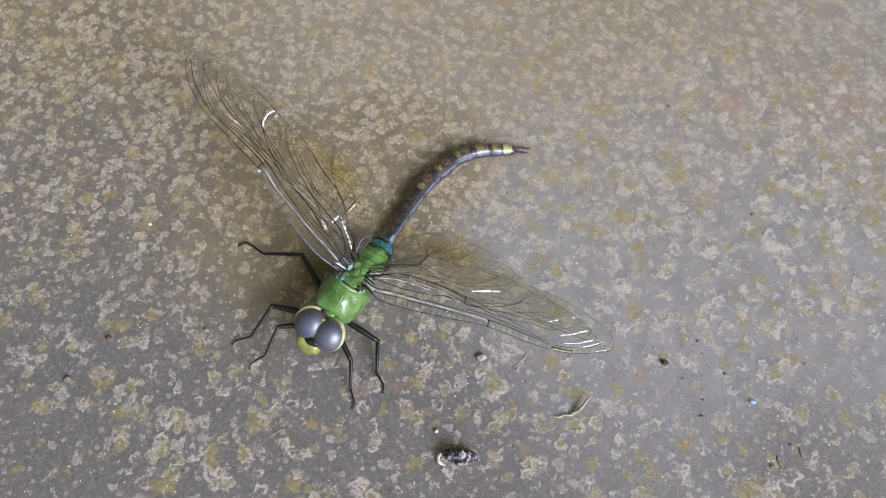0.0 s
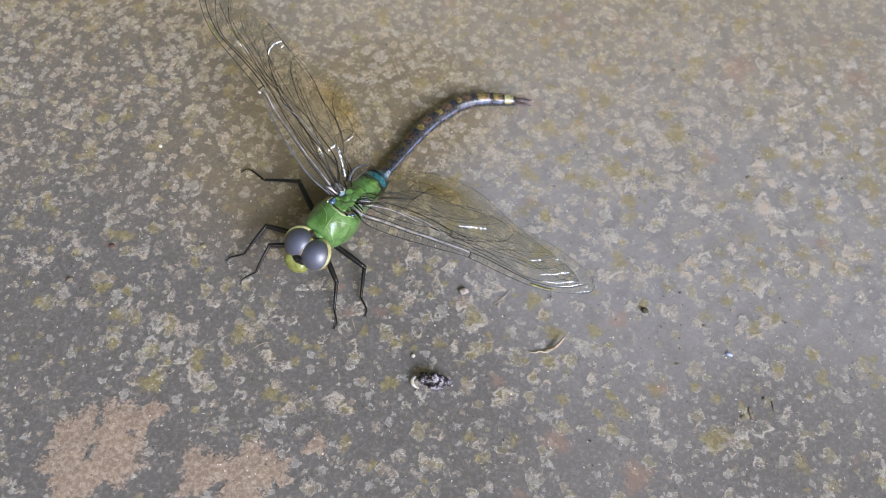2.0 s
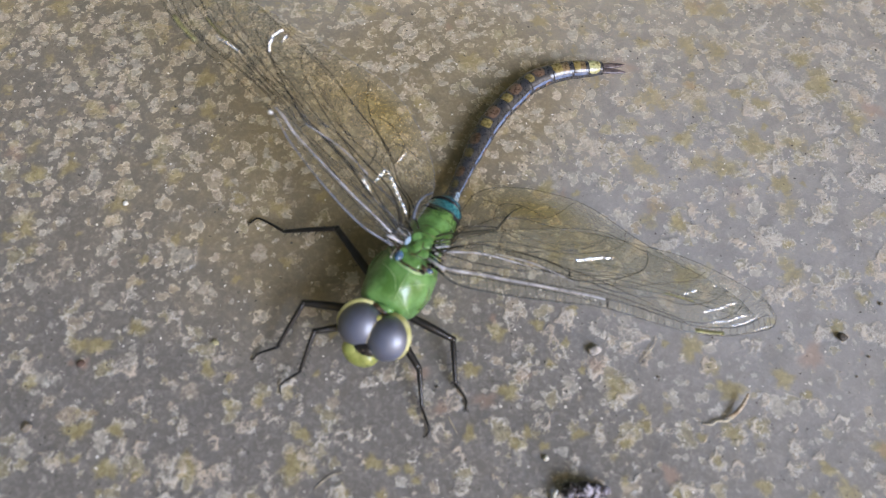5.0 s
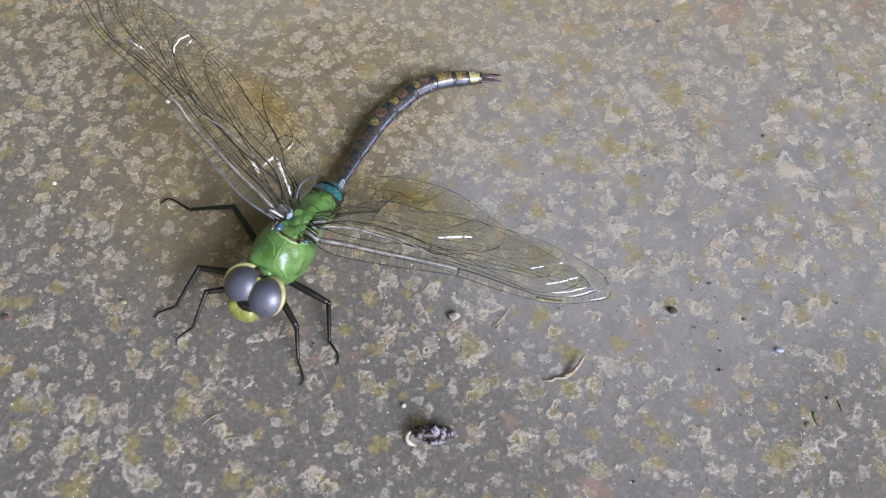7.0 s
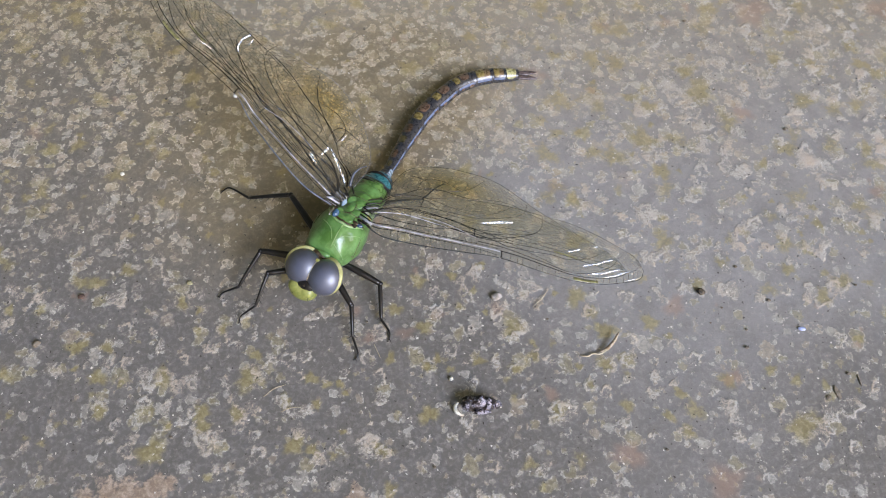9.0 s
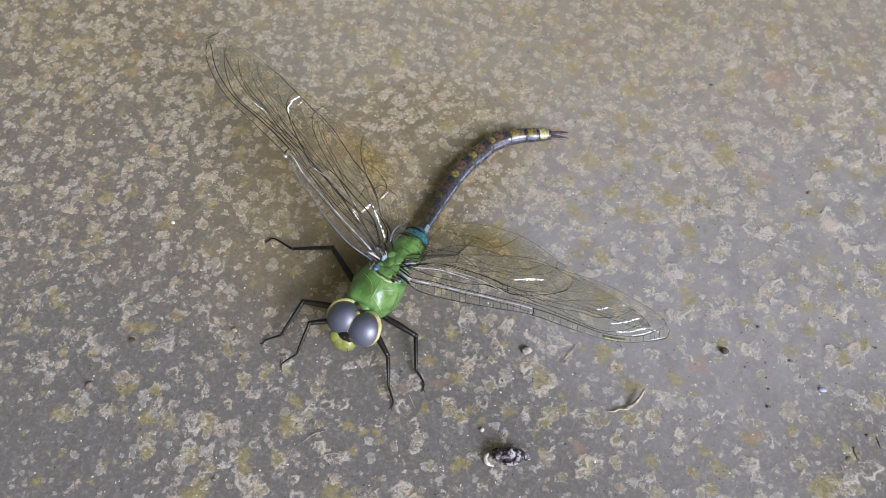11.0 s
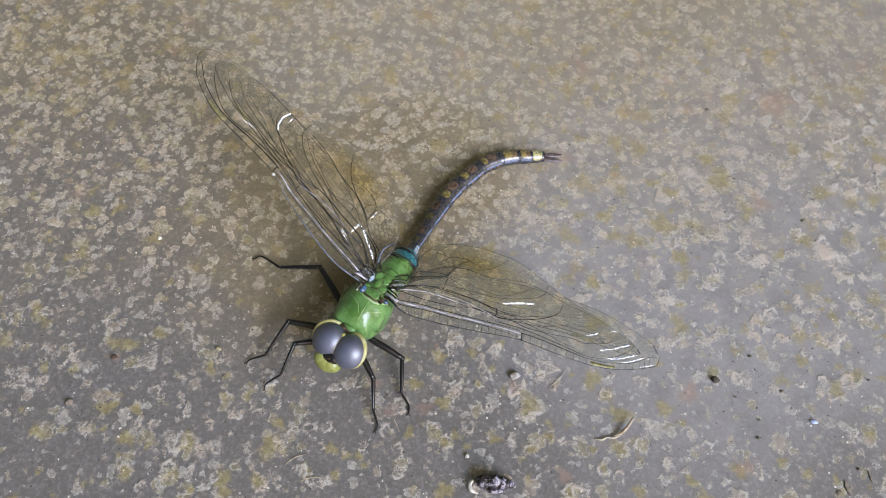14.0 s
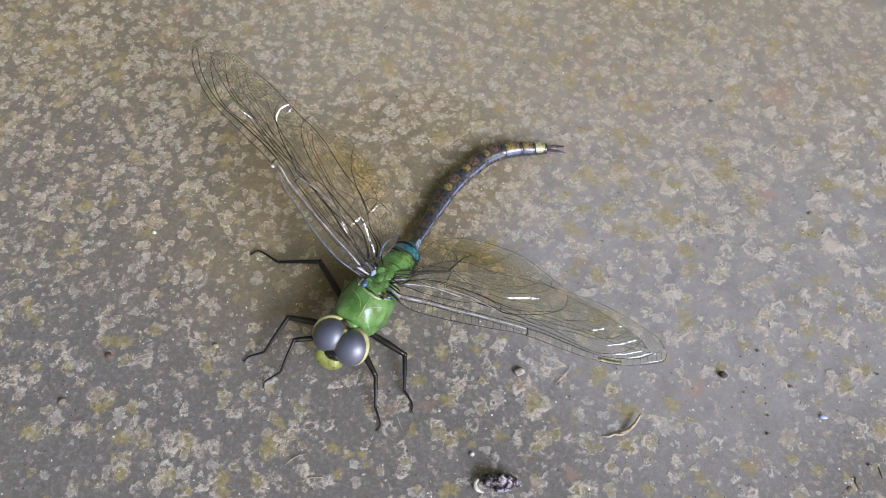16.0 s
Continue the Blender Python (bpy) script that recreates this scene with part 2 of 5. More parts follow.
def membrane_material(name, tint, amber, sky_haze):
    m, n, l = material(name)
    out = n["Material Output"]
    n.remove(n["Principled BSDF"])
    a = n.new("ShaderNodeAttribute")
    a.attribute_name = "amber"
    f = math_node(n, l, "MULTIPLY", a.outputs["Fac"], math_node(n, l, "MULTIPLY_ADD", noise_node(n, l, 500, 3), 0.8, 0.5), clamp=True)
    clear = n.new("ShaderNodeBsdfTransparent")
    l.new(mix_node(n, l, f, tint, amber), clear.inputs[0])
    gloss = node(n, "ShaderNodeBsdfGlossy", Roughness=0.13)
    # diffuse haze: the membrane's scatter, with reflected sky painted in
    haze = n.new("ShaderNodeBsdfDiffuse")
    l.new(mix_node(n, l, f, (0.93, 0.91, 0.76), (0.62, 0.54, 0.25)), haze.inputs["Color"])
    fr = n.new("ShaderNodeLayerWeight")
    fr.inputs["Blend"].default_value = 0.5
    wave = noise_node(n, l, 420, 3)
    nrm = bump_node(n, l, wave, 0.25, 0.0004)
    l.new(nrm, gloss.inputs["Normal"])
    l.new(nrm, fr.inputs["Normal"])
    veil = n.new("ShaderNodeMixShader")
    l.new(math_node(n, l, "MULTIPLY_ADD", f, 0.09, sky_haze), veil.inputs[0])
    l.new(clear.outputs[0], veil.inputs[1])
    l.new(haze.outputs[0], veil.inputs[2])
    mix = n.new("ShaderNodeMixShader")
    gleam = math_node(n, l, "MULTIPLY_ADD", math_node(n, l, "POWER", fr.outputs["Facing"], 5.0), 0.5, 0.012)
    l.new(gleam, mix.inputs[0])
    l.new(veil.outputs[0], mix.inputs[1])
    l.new(gloss.outputs[0], mix.inputs[2])
    l.new(mix.outputs[0], out.inputs["Surface"])
    return m


def abdomen_material(name, spots, ground=(0.016, 0.016, 0.019), stripe=0.85):
    """Black skin with tan spots (u, v, half u, half v, colour) and a pale blue side stripe; u runs round the body, v along the segment."""
    m, n, l = material(name)
    b = n["Principled BSDF"]
    uv = n.new("ShaderNodeUVMap")
    sep = n.new("ShaderNodeSeparateXYZ")
    l.new(uv.outputs[0], sep.inputs[0])
    u, v = sep.outputs[0], sep.outputs[1]
    fine = noise_node(n, l, 1500, 4)
    wob = math_node(n, l, "MULTIPLY_ADD", noise_node(n, l, 1500, 4), 1.7, -0.85)
    col = mix_node(n, l, fine, ground, tuple(c * 2.2 for c in ground))
    if stripe:
        d = math_node(n, l, "ABSOLUTE", math_node(n, l, "SUBTRACT", u, 0.075))
        d = math_node(n, l, "ADD", math_node(n, l, "DIVIDE", d, 0.025), wob)
        edge = math_node(n, l, "ABSOLUTE", math_node(n, l, "SUBTRACT", v, 0.46))
        d = math_node(n, l, "MAXIMUM", d, math_node(n, l, "DIVIDE", edge, 0.42))
        f = math_node(n, l, "MULTIPLY", step_node(n, l, math_node(n, l, "SUBTRACT", 1.25, d), 0.05, 0.5), stripe)
        col = mix_node(n, l, f, col, mix_node(n, l, fine, (0.060, 0.080, 0.150), (0.215, 0.285, 0.450)))
    for su, sv, hu, hv, tone in spots:
        a = math_node(n, l, "POWER", math_node(n, l, "ABSOLUTE", math_node(n, l, "DIVIDE", math_node(n, l, "SUBTRACT", u, su), hu)), 3)
        c = math_node(n, l, "POWER", math_node(n, l, "ABSOLUTE", math_node(n, l, "DIVIDE", math_node(n, l, "SUBTRACT", v, sv), hv)), 3)
        d = math_node(n, l, "ADD", math_node(n, l, "ADD", a, c), wob)
        f = step_node(n, l, math_node(n, l, "SUBTRACT", 1.3, d), 0.1, 0.55)
        col = mix_node(n, l, f, col, mix_node(n, l, step_node(n, l, fine, 0.3, 0.7), tuple(k * 0.4 for k in tone), tone))
    l.new(col, b.inputs["Base Color"])
    l.new(math_node(n, l, "MULTIPLY_ADD", fine, 0.25, 0.16), b.inputs["Roughness"])
    b.inputs["Coat Weight"].default_value, b.inputs["Coat Roughness"].default_value = 0.5, 0.2
    l.new(bump_node(n, l, fine, 0.4, 0.00012), b.inputs["Normal"])
    return m


def eye_material():
    m, n, l = material("compound_eye")
    b = n["Principled BSDF"]
    co = n.new("ShaderNodeTexCoord").outputs["Generated"]
    f = noise_node(n, l, 4, 5, 0.6, co)
    far = n.new("ShaderNodeVectorMath")
    far.operation = "DISTANCE"
    l.new(co, far.inputs[0])
    far.inputs[1].default_value = (0.58, 0.25, 0.78)
    g = step_node(n, l, math_node(n, l, "MULTIPLY_ADD", f, 0.55, far.outputs["Value"]), 0.40, 1.08)
    col = mix_node(n, l, g, (0.070, 0.082, 0.130), (0.030, 0.025, 0.021))
    l.new(col, b.inputs["Base Color"])
    vor = node(n, "ShaderNodeTexVoronoi", Scale=9000.0)
    l.new(n.new("ShaderNodeTexCoord").outputs["Object"], vor.inputs["Vector"])
    l.new(bump_node(n, l, vor.outputs["Distance"], 0.12, 0.00003), b.inputs["Normal"])
    b.inputs["Roughness"].default_value = 0.48
    b.inputs["Specular IOR Level"].default_value = 0.7
    b.inputs["Coat Weight"].default_value = 1.0
    b.inputs["Coat Roughness"].default_value = 0.40
    b.inputs["Coat IOR"].default_value = 1.65
    return m


def fold_material():
    """Creased membrane: half clear, half bare gloss."""
    m, n, l = material("creased_membrane")
    n.remove(n["Principled BSDF"])
    mix = n.new("ShaderNodeMixShader")
    l.new(math_node(n, l, "MULTIPLY", step_node(n, l, noise_node(n, l, 1500, 4), 0.30, 0.58), 0.20), mix.inputs[0])
    gloss = node(n, "ShaderNodeBsdfGlossy")
    l.new(math_node(n, l, "MULTIPLY_ADD", noise_node(n, l, 1400, 3), 0.5, 0.06), gloss.inputs["Roughness"])
    l.new(n.new("ShaderNodeBsdfTransparent").outputs[0], mix.inputs[1])
    l.new(gloss.outputs[0], mix.inputs[2])
    l.new(mix.outputs[0], n["Material Output"].inputs["Surface"])
    return m


M_GROUND = ground_material()
M_FOLD = fold_material()
M_GREEN = plain("green_cuticle", (0.128, 0.262, 0.076), 0.34, (0.066, 0.155, 0.028), 420, 0.00030, coat=0.45, coat_rough=0.24)
M_PALEBLUE = plain("pale_blue_cuticle", (0.40, 0.50, 0.58), 0.35, (0.26, 0.36, 0.44), 800, 0.00005)
M_BLACK = plain("black_cuticle", (0.014, 0.012, 0.012), 0.32, (0.007, 0.006, 0.006), 900, 0.00006)
M_BROWN = plain("brown_cuticle", (0.070, 0.045, 0.020), 0.40, (0.030, 0.018, 0.008), 900, 0.00006)
M_YELLOW = plain("yellow_cuticle", (0.42, 0.40, 0.13), 0.40, (0.28, 0.28, 0.050), 600, 0.00005)
M_RIM = plain("cream_cuticle", (0.52, 0.50, 0.24), 0.40, (0.40, 0.38, 0.14), 600, 0.00005)
M_FACE = plain("yellow_green_cuticle", (0.300, 0.315, 0.095), 0.38, (0.205, 0.230, 0.050), 500, 0.00006, coat=0.2)
M_CLASPER = plain("brown_grey_cuticle", (0.145, 0.110, 0.105), 0.35, (0.050, 0.035, 0.035), 700, 0.00006)
M_EYE = eye_material()
M_VEIN = plain("dark_vein", (0.018, 0.015, 0.012), 0.24, (0.008, 0.007, 0.006), 900)
# vein gloss put into the base colour as a pale tone
M_SHEEN = plain("painted_sheen_vein", (0.50, 0.49, 0.52), 0.18, (0.16, 0.155, 0.165), 480, spread=(0.36, 0.60), coat=0.6)
M_COSTA = plain("slate_blue_vein", (0.110, 0.124, 0.160), 0.30, (0.042, 0.046, 0.058), 500)
M_GREYVEIN = plain("grey_vein", (0.070, 0.074, 0.074), 0.25, (0.025, 0.026, 0.025), 500)
M_NET = plain("brown_vein", (0.080, 0.064, 0.040), 0.25, (0.040, 0.032, 0.021), 900)
# the lowered wings get more haze, painting in the sky they reflect
M_WING = membrane_material("wing_membrane", (0.992, 0.990, 0.960), (0.86, 0.75, 0.46), 0.060)
M_CLEAR = membrane_material("clear_wing_membrane", (0.985, 0.980, 0.955), (0.80, 0.67, 0.38), 0.022)
# a dimmer vein gloss, likewise put into the base colour
M_DULLSHEEN = plain("grey_shining_vein", (0.30, 0.29, 0.31), 0.18, (0.10, 0.095, 0.10), 420, spread=(0.34, 0.60), coat=0.5)
M_WHITE = plain("white_crust", (0.72, 0.70, 0.62), 0.6, (0.45, 0.42, 0.34), 1200, 0.00006)
M_HUSK = plain("dark_dropping", (0.38, 0.35, 0.40), 0.45, (0.022, 0.016, 0.016), 1000, 0.0003, spread=(0.48, 0.60))
M_STRAW = plain("dry_straw", (0.56, 0.50, 0.37), 0.55, (0.34, 0.28, 0.18), 900, 0.00008)
M_TWIG = plain("dry_plant_scrap", (0.56, 0.48, 0.36), 0.6, (0.24, 0.17, 0.10), 900, 0.0001)
M_PALEGLOSS = plain("pale_glint", (0.62, 0.62, 0.60), 0.15, (0.30, 0.30, 0.30), 700, coat=1.0)
M_DARK = plain("dark_crumb", (0.11, 0.088, 0.062), 0.65, (0.016, 0.012, 0.009), 1200, 0.00015)
M_DIRT = plain("brown_dirt", (0.27, 0.225, 0.17), 0.7, (0.13, 0.105, 0.078), 1200, 0.00015)
M_RED = plain("red_brown_scale", (0.125, 0.078, 0.058), 0.6, (0.070, 0.042, 0.032), 1100, 0.00008)
M_GRAIN = plain("yellowish_grain", (0.40, 0.38, 0.22), 0.4, (0.24, 0.21, 0.11), 900, 0.00006)
M_STONE = plain("grey_grit", (0.42, 0.40, 0.37), 0.6, (0.24, 0.21, 0.18), 1300, 0.00012)
M_BLUEFLECK = plain("blue_fleck", (0.52, 0.58, 0.82), 0.35, (0.34, 0.40, 0.68), 900)


# ---- mesh tools ----
def mesh_object(name, verts, faces, mat, parent=None, label="", smooth=True):
    me = bpy.data.meshes.new(name)
    me.from_pydata([tuple(v) for v in verts], [], faces)
    me.materials.append(mat)
    if smooth:
        me.shade_smooth()
    ob = new(name, me)
    ob.parent = parent
    if label:
        ob["label"] = label
    return ob


def part(name, bm, mat, parent, label=""):
    me = bpy.data.meshes.new(name)
    bm.to_mesh(me)
    bm.free()
    me.materials.append(mat)
    me.shade_smooth()
    ob = new(name, me)
    ob.parent = parent
    if label:
        ob["label"] = label
    return ob


def thing(name, label, category, group="", kind="", at=(0, 0, 0)):
    ob = new(name)
    ob.empty_display_size = 0.002
    ob.location = at
    return tagged(ob, label, category, group, kind)


def spline(points, count):
    """A smooth line through the points, at even steps of its length."""
    p = np.array(points, float)
    p = np.vstack([2 * p[0] - p[1], p, 2 * p[-1] - p[-2]])
    out = []
    for i in range(1, len(p) - 2):
        for t in np.linspace(0, 1, 24, endpoint=False):
            a, b, c, d = p[i - 1:i + 3]
            out.append(0.5 * (2 * b + (c - a) * t + (2 * a - 5 * b + 4 * c - d) * t ** 2 + (3 * b - a - 3 * c + d) * t ** 3))
    out.append(p[-2])
    out = np.array(out)
    run = np.r_[0, np.cumsum(np.linalg.norm(np.diff(out, axis=0), axis=1))]
    return np.stack([np.interp(np.linspace(0, run[-1], count), run, out[:, k]) for k in range(out.shape[1])], 1)


def tube(verts, faces, pts, radii, sides=4, cap=True):
    """Adds a tube along pts to the lists."""
    pts = np.asarray(pts, float)
    way = np.gradient(pts, axis=0)
    way /= np.linalg.norm(way, axis=1)[:, None] + 1e-12
    up = np.array((0.0, 0.0, 1.0)) if abs(way[0][2]) < 0.9 else np.array((1.0, 0.0, 0.0))
    start = len(verts)
    for p, w, r in zip(pts, way, np.broadcast_to(radii, len(pts))):
        a = np.cross(w, up)
        a /= np.linalg.norm(a) + 1e-12
        c = np.cross(a, w)
        for k in range(sides):
            g = 2 * math.pi * k / sides
            verts.append(p + r * (math.cos(g) * a + math.sin(g) * c))
    for i in range(len(pts) - 1):
        for k in range(sides):
            q = start + i * sides
            faces.append((q + k, q + (k + 1) % sides, q + sides + (k + 1) % sides, q + sides + k))
    if cap:
        faces.append(tuple(start + k for k in reversed(range(sides))))
        faces.append(tuple(start + (len(pts) - 1) * sides + k for k in range(sides)))


def loft(rings):
    """A closed skin over rings of equal count."""
    verts, faces, k = [], [], len(rings[0])
    for r in rings:
        verts.extend(r)
    for i in range(len(rings) - 1):
        for j in range(k):
            a, b = i * k + j, i * k + (j + 1) % k
            faces.append((a, b, b + k, a + k))
    for ring, flip in ((0, True), (len(rings) - 1, False)):
        c = len(verts)
        verts.append(np.mean(rings[ring], axis=0))
        for j in range(k):
            a, b = ring * k + j, ring * k + (j + 1) % k
            faces.append((b, a, c) if flip else (a, b, c))
    return verts, faces


def uv_of_rings(ob, count, steps):
    """u round the ring, v along the rings."""
    layer = ob.data.uv_layers.new(name="UVMap")
    for poly in ob.data.polygons:
        ids = [ob.data.loops[i].vertex_index for i in poly.loop_indices]
        js = [v % count for v in ids if v < count * steps]
        wrap = js and max(js) == count - 1 and min(js) == 0
        for i in poly.loop_indices:
            v = ob.data.loops[i].vertex_index
            if v >= count * steps:
                layer.data[i].uv = (0.75, 0.0 if v == count * steps else 1.0)
                continue
            j = v % count
            layer.data[i].uv = ((1.0 if wrap and j == 0 else j / count), (v // count) / (steps - 1))


def ellipsoid(centre, axes, radii, seg=40, rings=24):
    bm = bmesh.new()
    bmesh.ops.create_uvsphere(bm, u_segments=seg, v_segments=rings, radius=1.0)
    m = Matrix.Identity(4)
    for k in range(3):
        for i in range(3):
            m[i][k] = axes[k][i] * radii[k]
        m[k][3] = centre[k]
    bmesh.ops.transform(bm, matrix=m, verts=bm.verts)
    return bm


def lump(bm, rough, scale, seed):
    """Uneven surface on a bmesh."""
    off = Vector((seed * 1.7, seed * 0.9, seed * 2.3))
    bm.normal_update()
    for v in bm.verts:
        v.co += v.normal * rough * noise.noise(v.co * scale + off) + v.normal * 0.4 * rough * noise.noise(v.co * scale * 2.9 + off)
    return bm


def crumb(name, at, size, mat, seed, rz=0.0, rough=0.25):
    """One uneven grain, its origin at its foot."""
    bm = bmesh.new()
    bmesh.ops.create_icosphere(bm, subdivisions=3, radius=1.0)
    for v in bm.verts:
        v.co += v.co * rough * (noise.noise(v.co * 1.4 + Vector((seed, 0, 0))) + 0.5 * noise.noise(v.co * 3.3 + Vector((0, seed, 0))))
    bmesh.ops.transform(bm, matrix=Matrix.Diagonal((size[0] / 2 * MM, size[1] / 2 * MM, size[2] / 2 * MM, 1)), verts=bm.verts)
    low = min(v.co.z for v in bm.verts)
    bmesh.ops.translate(bm, verts=bm.verts, vec=(0, 0, -low - 0.1 * size[2] * MM))
    me = bpy.data.meshes.new(name)
    bm.to_mesh(me)
    bm.free()
    me.materials.append(mat)
    me.shade_smooth()
    ob = new(name, me)
    ob.matrix_basis = pose(at[0] * MM, at[1] * MM, at[2] * MM if len(at) > 2 else 0, 0, 0, rz)
    return ob


# ---- the ground ----
# lichen spots: x, y and radius in mm
PALE_A = [(-66.5, -5.5, 1.1), (-69.2, 10.8, 1.3), (-62.4, 9.1, 1.1), (-62.4, 6.0, 1.7), (-68.9, 0.5, 1.6), (-54.3, 5.8, 0.9), 
    (-60.0, -9.0, 1.1), (-51.5, -9.3, 1.3), (-56.0, -16.1, 1.4), (-53.9, -15.3, 1.2), (-61.4, -14.6, 1.9), 
    (-55.7, -11.5, 0.9), (-65.7, -11.7, 1.0), (-68.8, -11.6, 1.2), (-61.6, -19.5, 1.5), (-58.1, -20.1, 1.0), 
    (-66.1, -22.9, 1.0), (-63.8, -27.2, 1.2), (-51.0, -26.0, 1.9), (-49.4, -25.5, 1.4), (-55.2, -22.4, 0.9), 
    (-53.3, -20.7, 1.0), (-48.1, -7.9, 0.9), (-46.2, -8.9, 0.9), (-44.0, -7.5, 0.8), (-40.5, -12.4, 1.1), 
    (-37.8, -11.6, 1.1), (-43.1, -13.3, 1.1), (-46.3, -2.5, 1.7), (-34.6, -21.3, 1.2), (-38.7, -19.4, 1.2)]
PALE_B = [(-36.8, -20.8, 1.2), (-43.0, -25.4, 1.0), (-42.3, -28.5, 1.5), (-35.3, -24.9, 1.2), (-27.7, -14.7, 0.9), 
    (-38.4, -2.7, 0.9), (-33.6, -3.8, 1.1), (-61.7, -6.1, 0.7), (-56.0, 2.2, 1.3), (-59.8, 3.3, 1.1), (-21.8, -7.1, 1.7), 
    (-23.6, -12.0, 1.3), (-21.5, -15.3, 1.3), (-21.3, -19.5, 1.1), (-23.8, -27.5, 1.8), (-21.2, -28.9, 1.4), 
    (-11.6, 5.1, 1.4), (-5.4, 0.2, 1.6), (-6.3, 2.8, 1.0), (-3.2, 4.4, 1.6), (1.7, 3.2, 1.4), (6.6, 1.5, 1.8), 
    (5.5, -0.6, 1.2), (0.4, -2.6, 1.6), (-10.9, -3.4, 1.4), (3.2, -8.8, 1.0), (4.5, -6.8, 1.2), (-4.7, -7.1, 1.0), 
    (-0.7, -13.6, 0.9), (9.8, -12.9, 1.2), (16.1, -17.9, 1.1)]
PALE_C = [(11.3, -22.9, 1.9), (9.3, -24.2, 1.3), (-5.2, -17.3, 1.1), (17.6, -4.0, 1.2), (19.1, 0.2, 0.8), (-6.3, -22.8, 1.8), 
    (18.8, -19.4, 1.1), (25.1, -1.0, 1.4), (31.4, -0.0, 1.0), (32.2, -1.7, 0.8), (39.0, 7.6, 1.3), (36.7, 0.4, 1.2), 
    (45.5, 0.2, 1.9), (45.9, -0.9, 1.0), (51.0, -1.5, 1.1), (56.6, 0.0, 1.1), (61.5, -0.1, 1.3), (60.5, -1.7, 1.1), 
    (66.8, -0.2, 1.9), (59.2, 6.1, 0.9), (64.7, -10.3, 1.3), (32.8, -10.5, 1.0), (35.8, -13.6, 1.4), (23.9, -13.3, 1.6), 
    (28.4, -16.4, 1.0), (27.4, -19.7, 1.0), (31.6, -17.9, 0.8), (45.0, -17.4, 1.4), (38.6, -19.6, 0.8), (40.5, -22.5, 1.6), 
    (41.6, -24.4, 1.4), (41.4, -27.7, 1.2)]
PALE_D = [(59.0, -24.1, 1.8), (63.2, -23.3, 2.0), (58.6, -27.4, 0.8), (56.8, -28.7, 1.0), (62.2, -30.7, 1.4), (69.3, -19.6, 1.2), 
    (25.0, -9.3, 1.0), (21.4, -24.7, 1.1), (41.0, 61.5, 1.7), (41.7, 58.5, 1.5), (41.4, 49.0, 2.4), (42.3, 46.8, 1.9), 
    (44.7, 44.0, 1.9), (46.0, 41.3, 1.7), (37.4, 31.3, 2.0), (34.4, 30.0, 1.1), (50.6, 49.8, 1.2), (51.9, 60.2, 1.0), 
    (57.3, 49.8, 1.5), (63.7, 51.4, 1.7), (62.6, 46.3, 1.5), (56.7, 44.1, 1.2), (50.5, 28.0, 1.8), (68.7, 29.2, 2.6), 
    (70.0, 27.3, 1.9), (68.6, 31.2, 1.7), (64.8, 17.9, 1.4), (72.5, 19.0, 0.9), (82.9, 46.5, 1.5), (86.3, 47.2, 2.0), 
    (53.2, 13.8, 2.0), (50.9, 13.2, 1.5)]
PALE_E = [(51.3, 31.9, 1.6), (43.0, 24.2, 1.3), (47.1, 34.5, 1.2), (32.1, 18.2, 1.1), (34.1, 17.0, 0.9), (44.6, 33.2, 1.2), 
    (72.5, 27.9, 0.9), (78.5, 60.6, 1.8), (72.1, 71.6, 2.1), (72.6, 68.4, 1.8), (82.8, 57.6, 1.0), (40.7, 67.7, 1.8), 
    (45.9, 15.6, 0.9), (30.1, 35.8, 1.1), (74.9, 15.3, 1.1), (-71.0, 58.1, 1.9), (-79.2, 53.8, 1.3), (-61.9, 45.9, 1.5), 
    (-76.6, 36.6, 1.0), (-64.7, 34.3, 1.6), (-68.1, 32.6, 0.8), (-76.3, 31.0, 1.2), (-75.4, 27.3, 1.2), (-53.1, 26.6, 1.2), 
    (-63.4, 24.4, 1.2), (-60.9, 17.1, 1.7), (-65.9, 18.7, 1.2), (-74.6, 16.0, 1.1), (-69.1, 22.5, 0.8), (-79.8, 67.2, 1.5)]
PALE_F = [(5.2, 35.4, 2.4), (7.2, 34.0, 1.8), (-4.9, 33.3, 1.3), (-2.2, 31.9, 1.3), (-1.0, 39.7, 1.6), (6.2, 27.8, 1.1), 
    (6.6, 26.4, 0.9), (18.6, 31.5, 1.1), (10.1, 56.7, 2.8), (12.6, 55.1, 2.1), (26.4, 59.4, 1.5), (-20.4, 59.4, 1.4), 
    (-11.4, 68.7, 1.7), (9.5, 65.8, 1.9), (-8.1, 66.2, 1.9), (-24.2, 49.6, 1.1)]
PALE_G = [(39.6, 60.7, 1.5), (35.9, 70.8, 1.1), (60.9, 51.1, 1.1), (65.7, 51.5, 1.1), (60.2, 28.5, 0.9), (88.2, 47.3, 1.2), (40.0, 65.7, 1.0),
    (52.3, 34.3, 1.3), (59.5, 23.6, 0.7), (61.9, 40.2, 0.9), (36.6, 56.1, 0.8), (33.1, 56.9, 0.7), (51.1, 52.2, 1.0), (60.2, 64.3, 0.9),
    (66.0, 62.3, 0.8), (85.2, 41.4, 1.1), (98.4, 70.1, 1.5), (39.1, 23.1, 0.7), (55.8, 23.6, 0.8), (44.5, 25.8, 0.7), (34.7, 25.9, 0.7)]
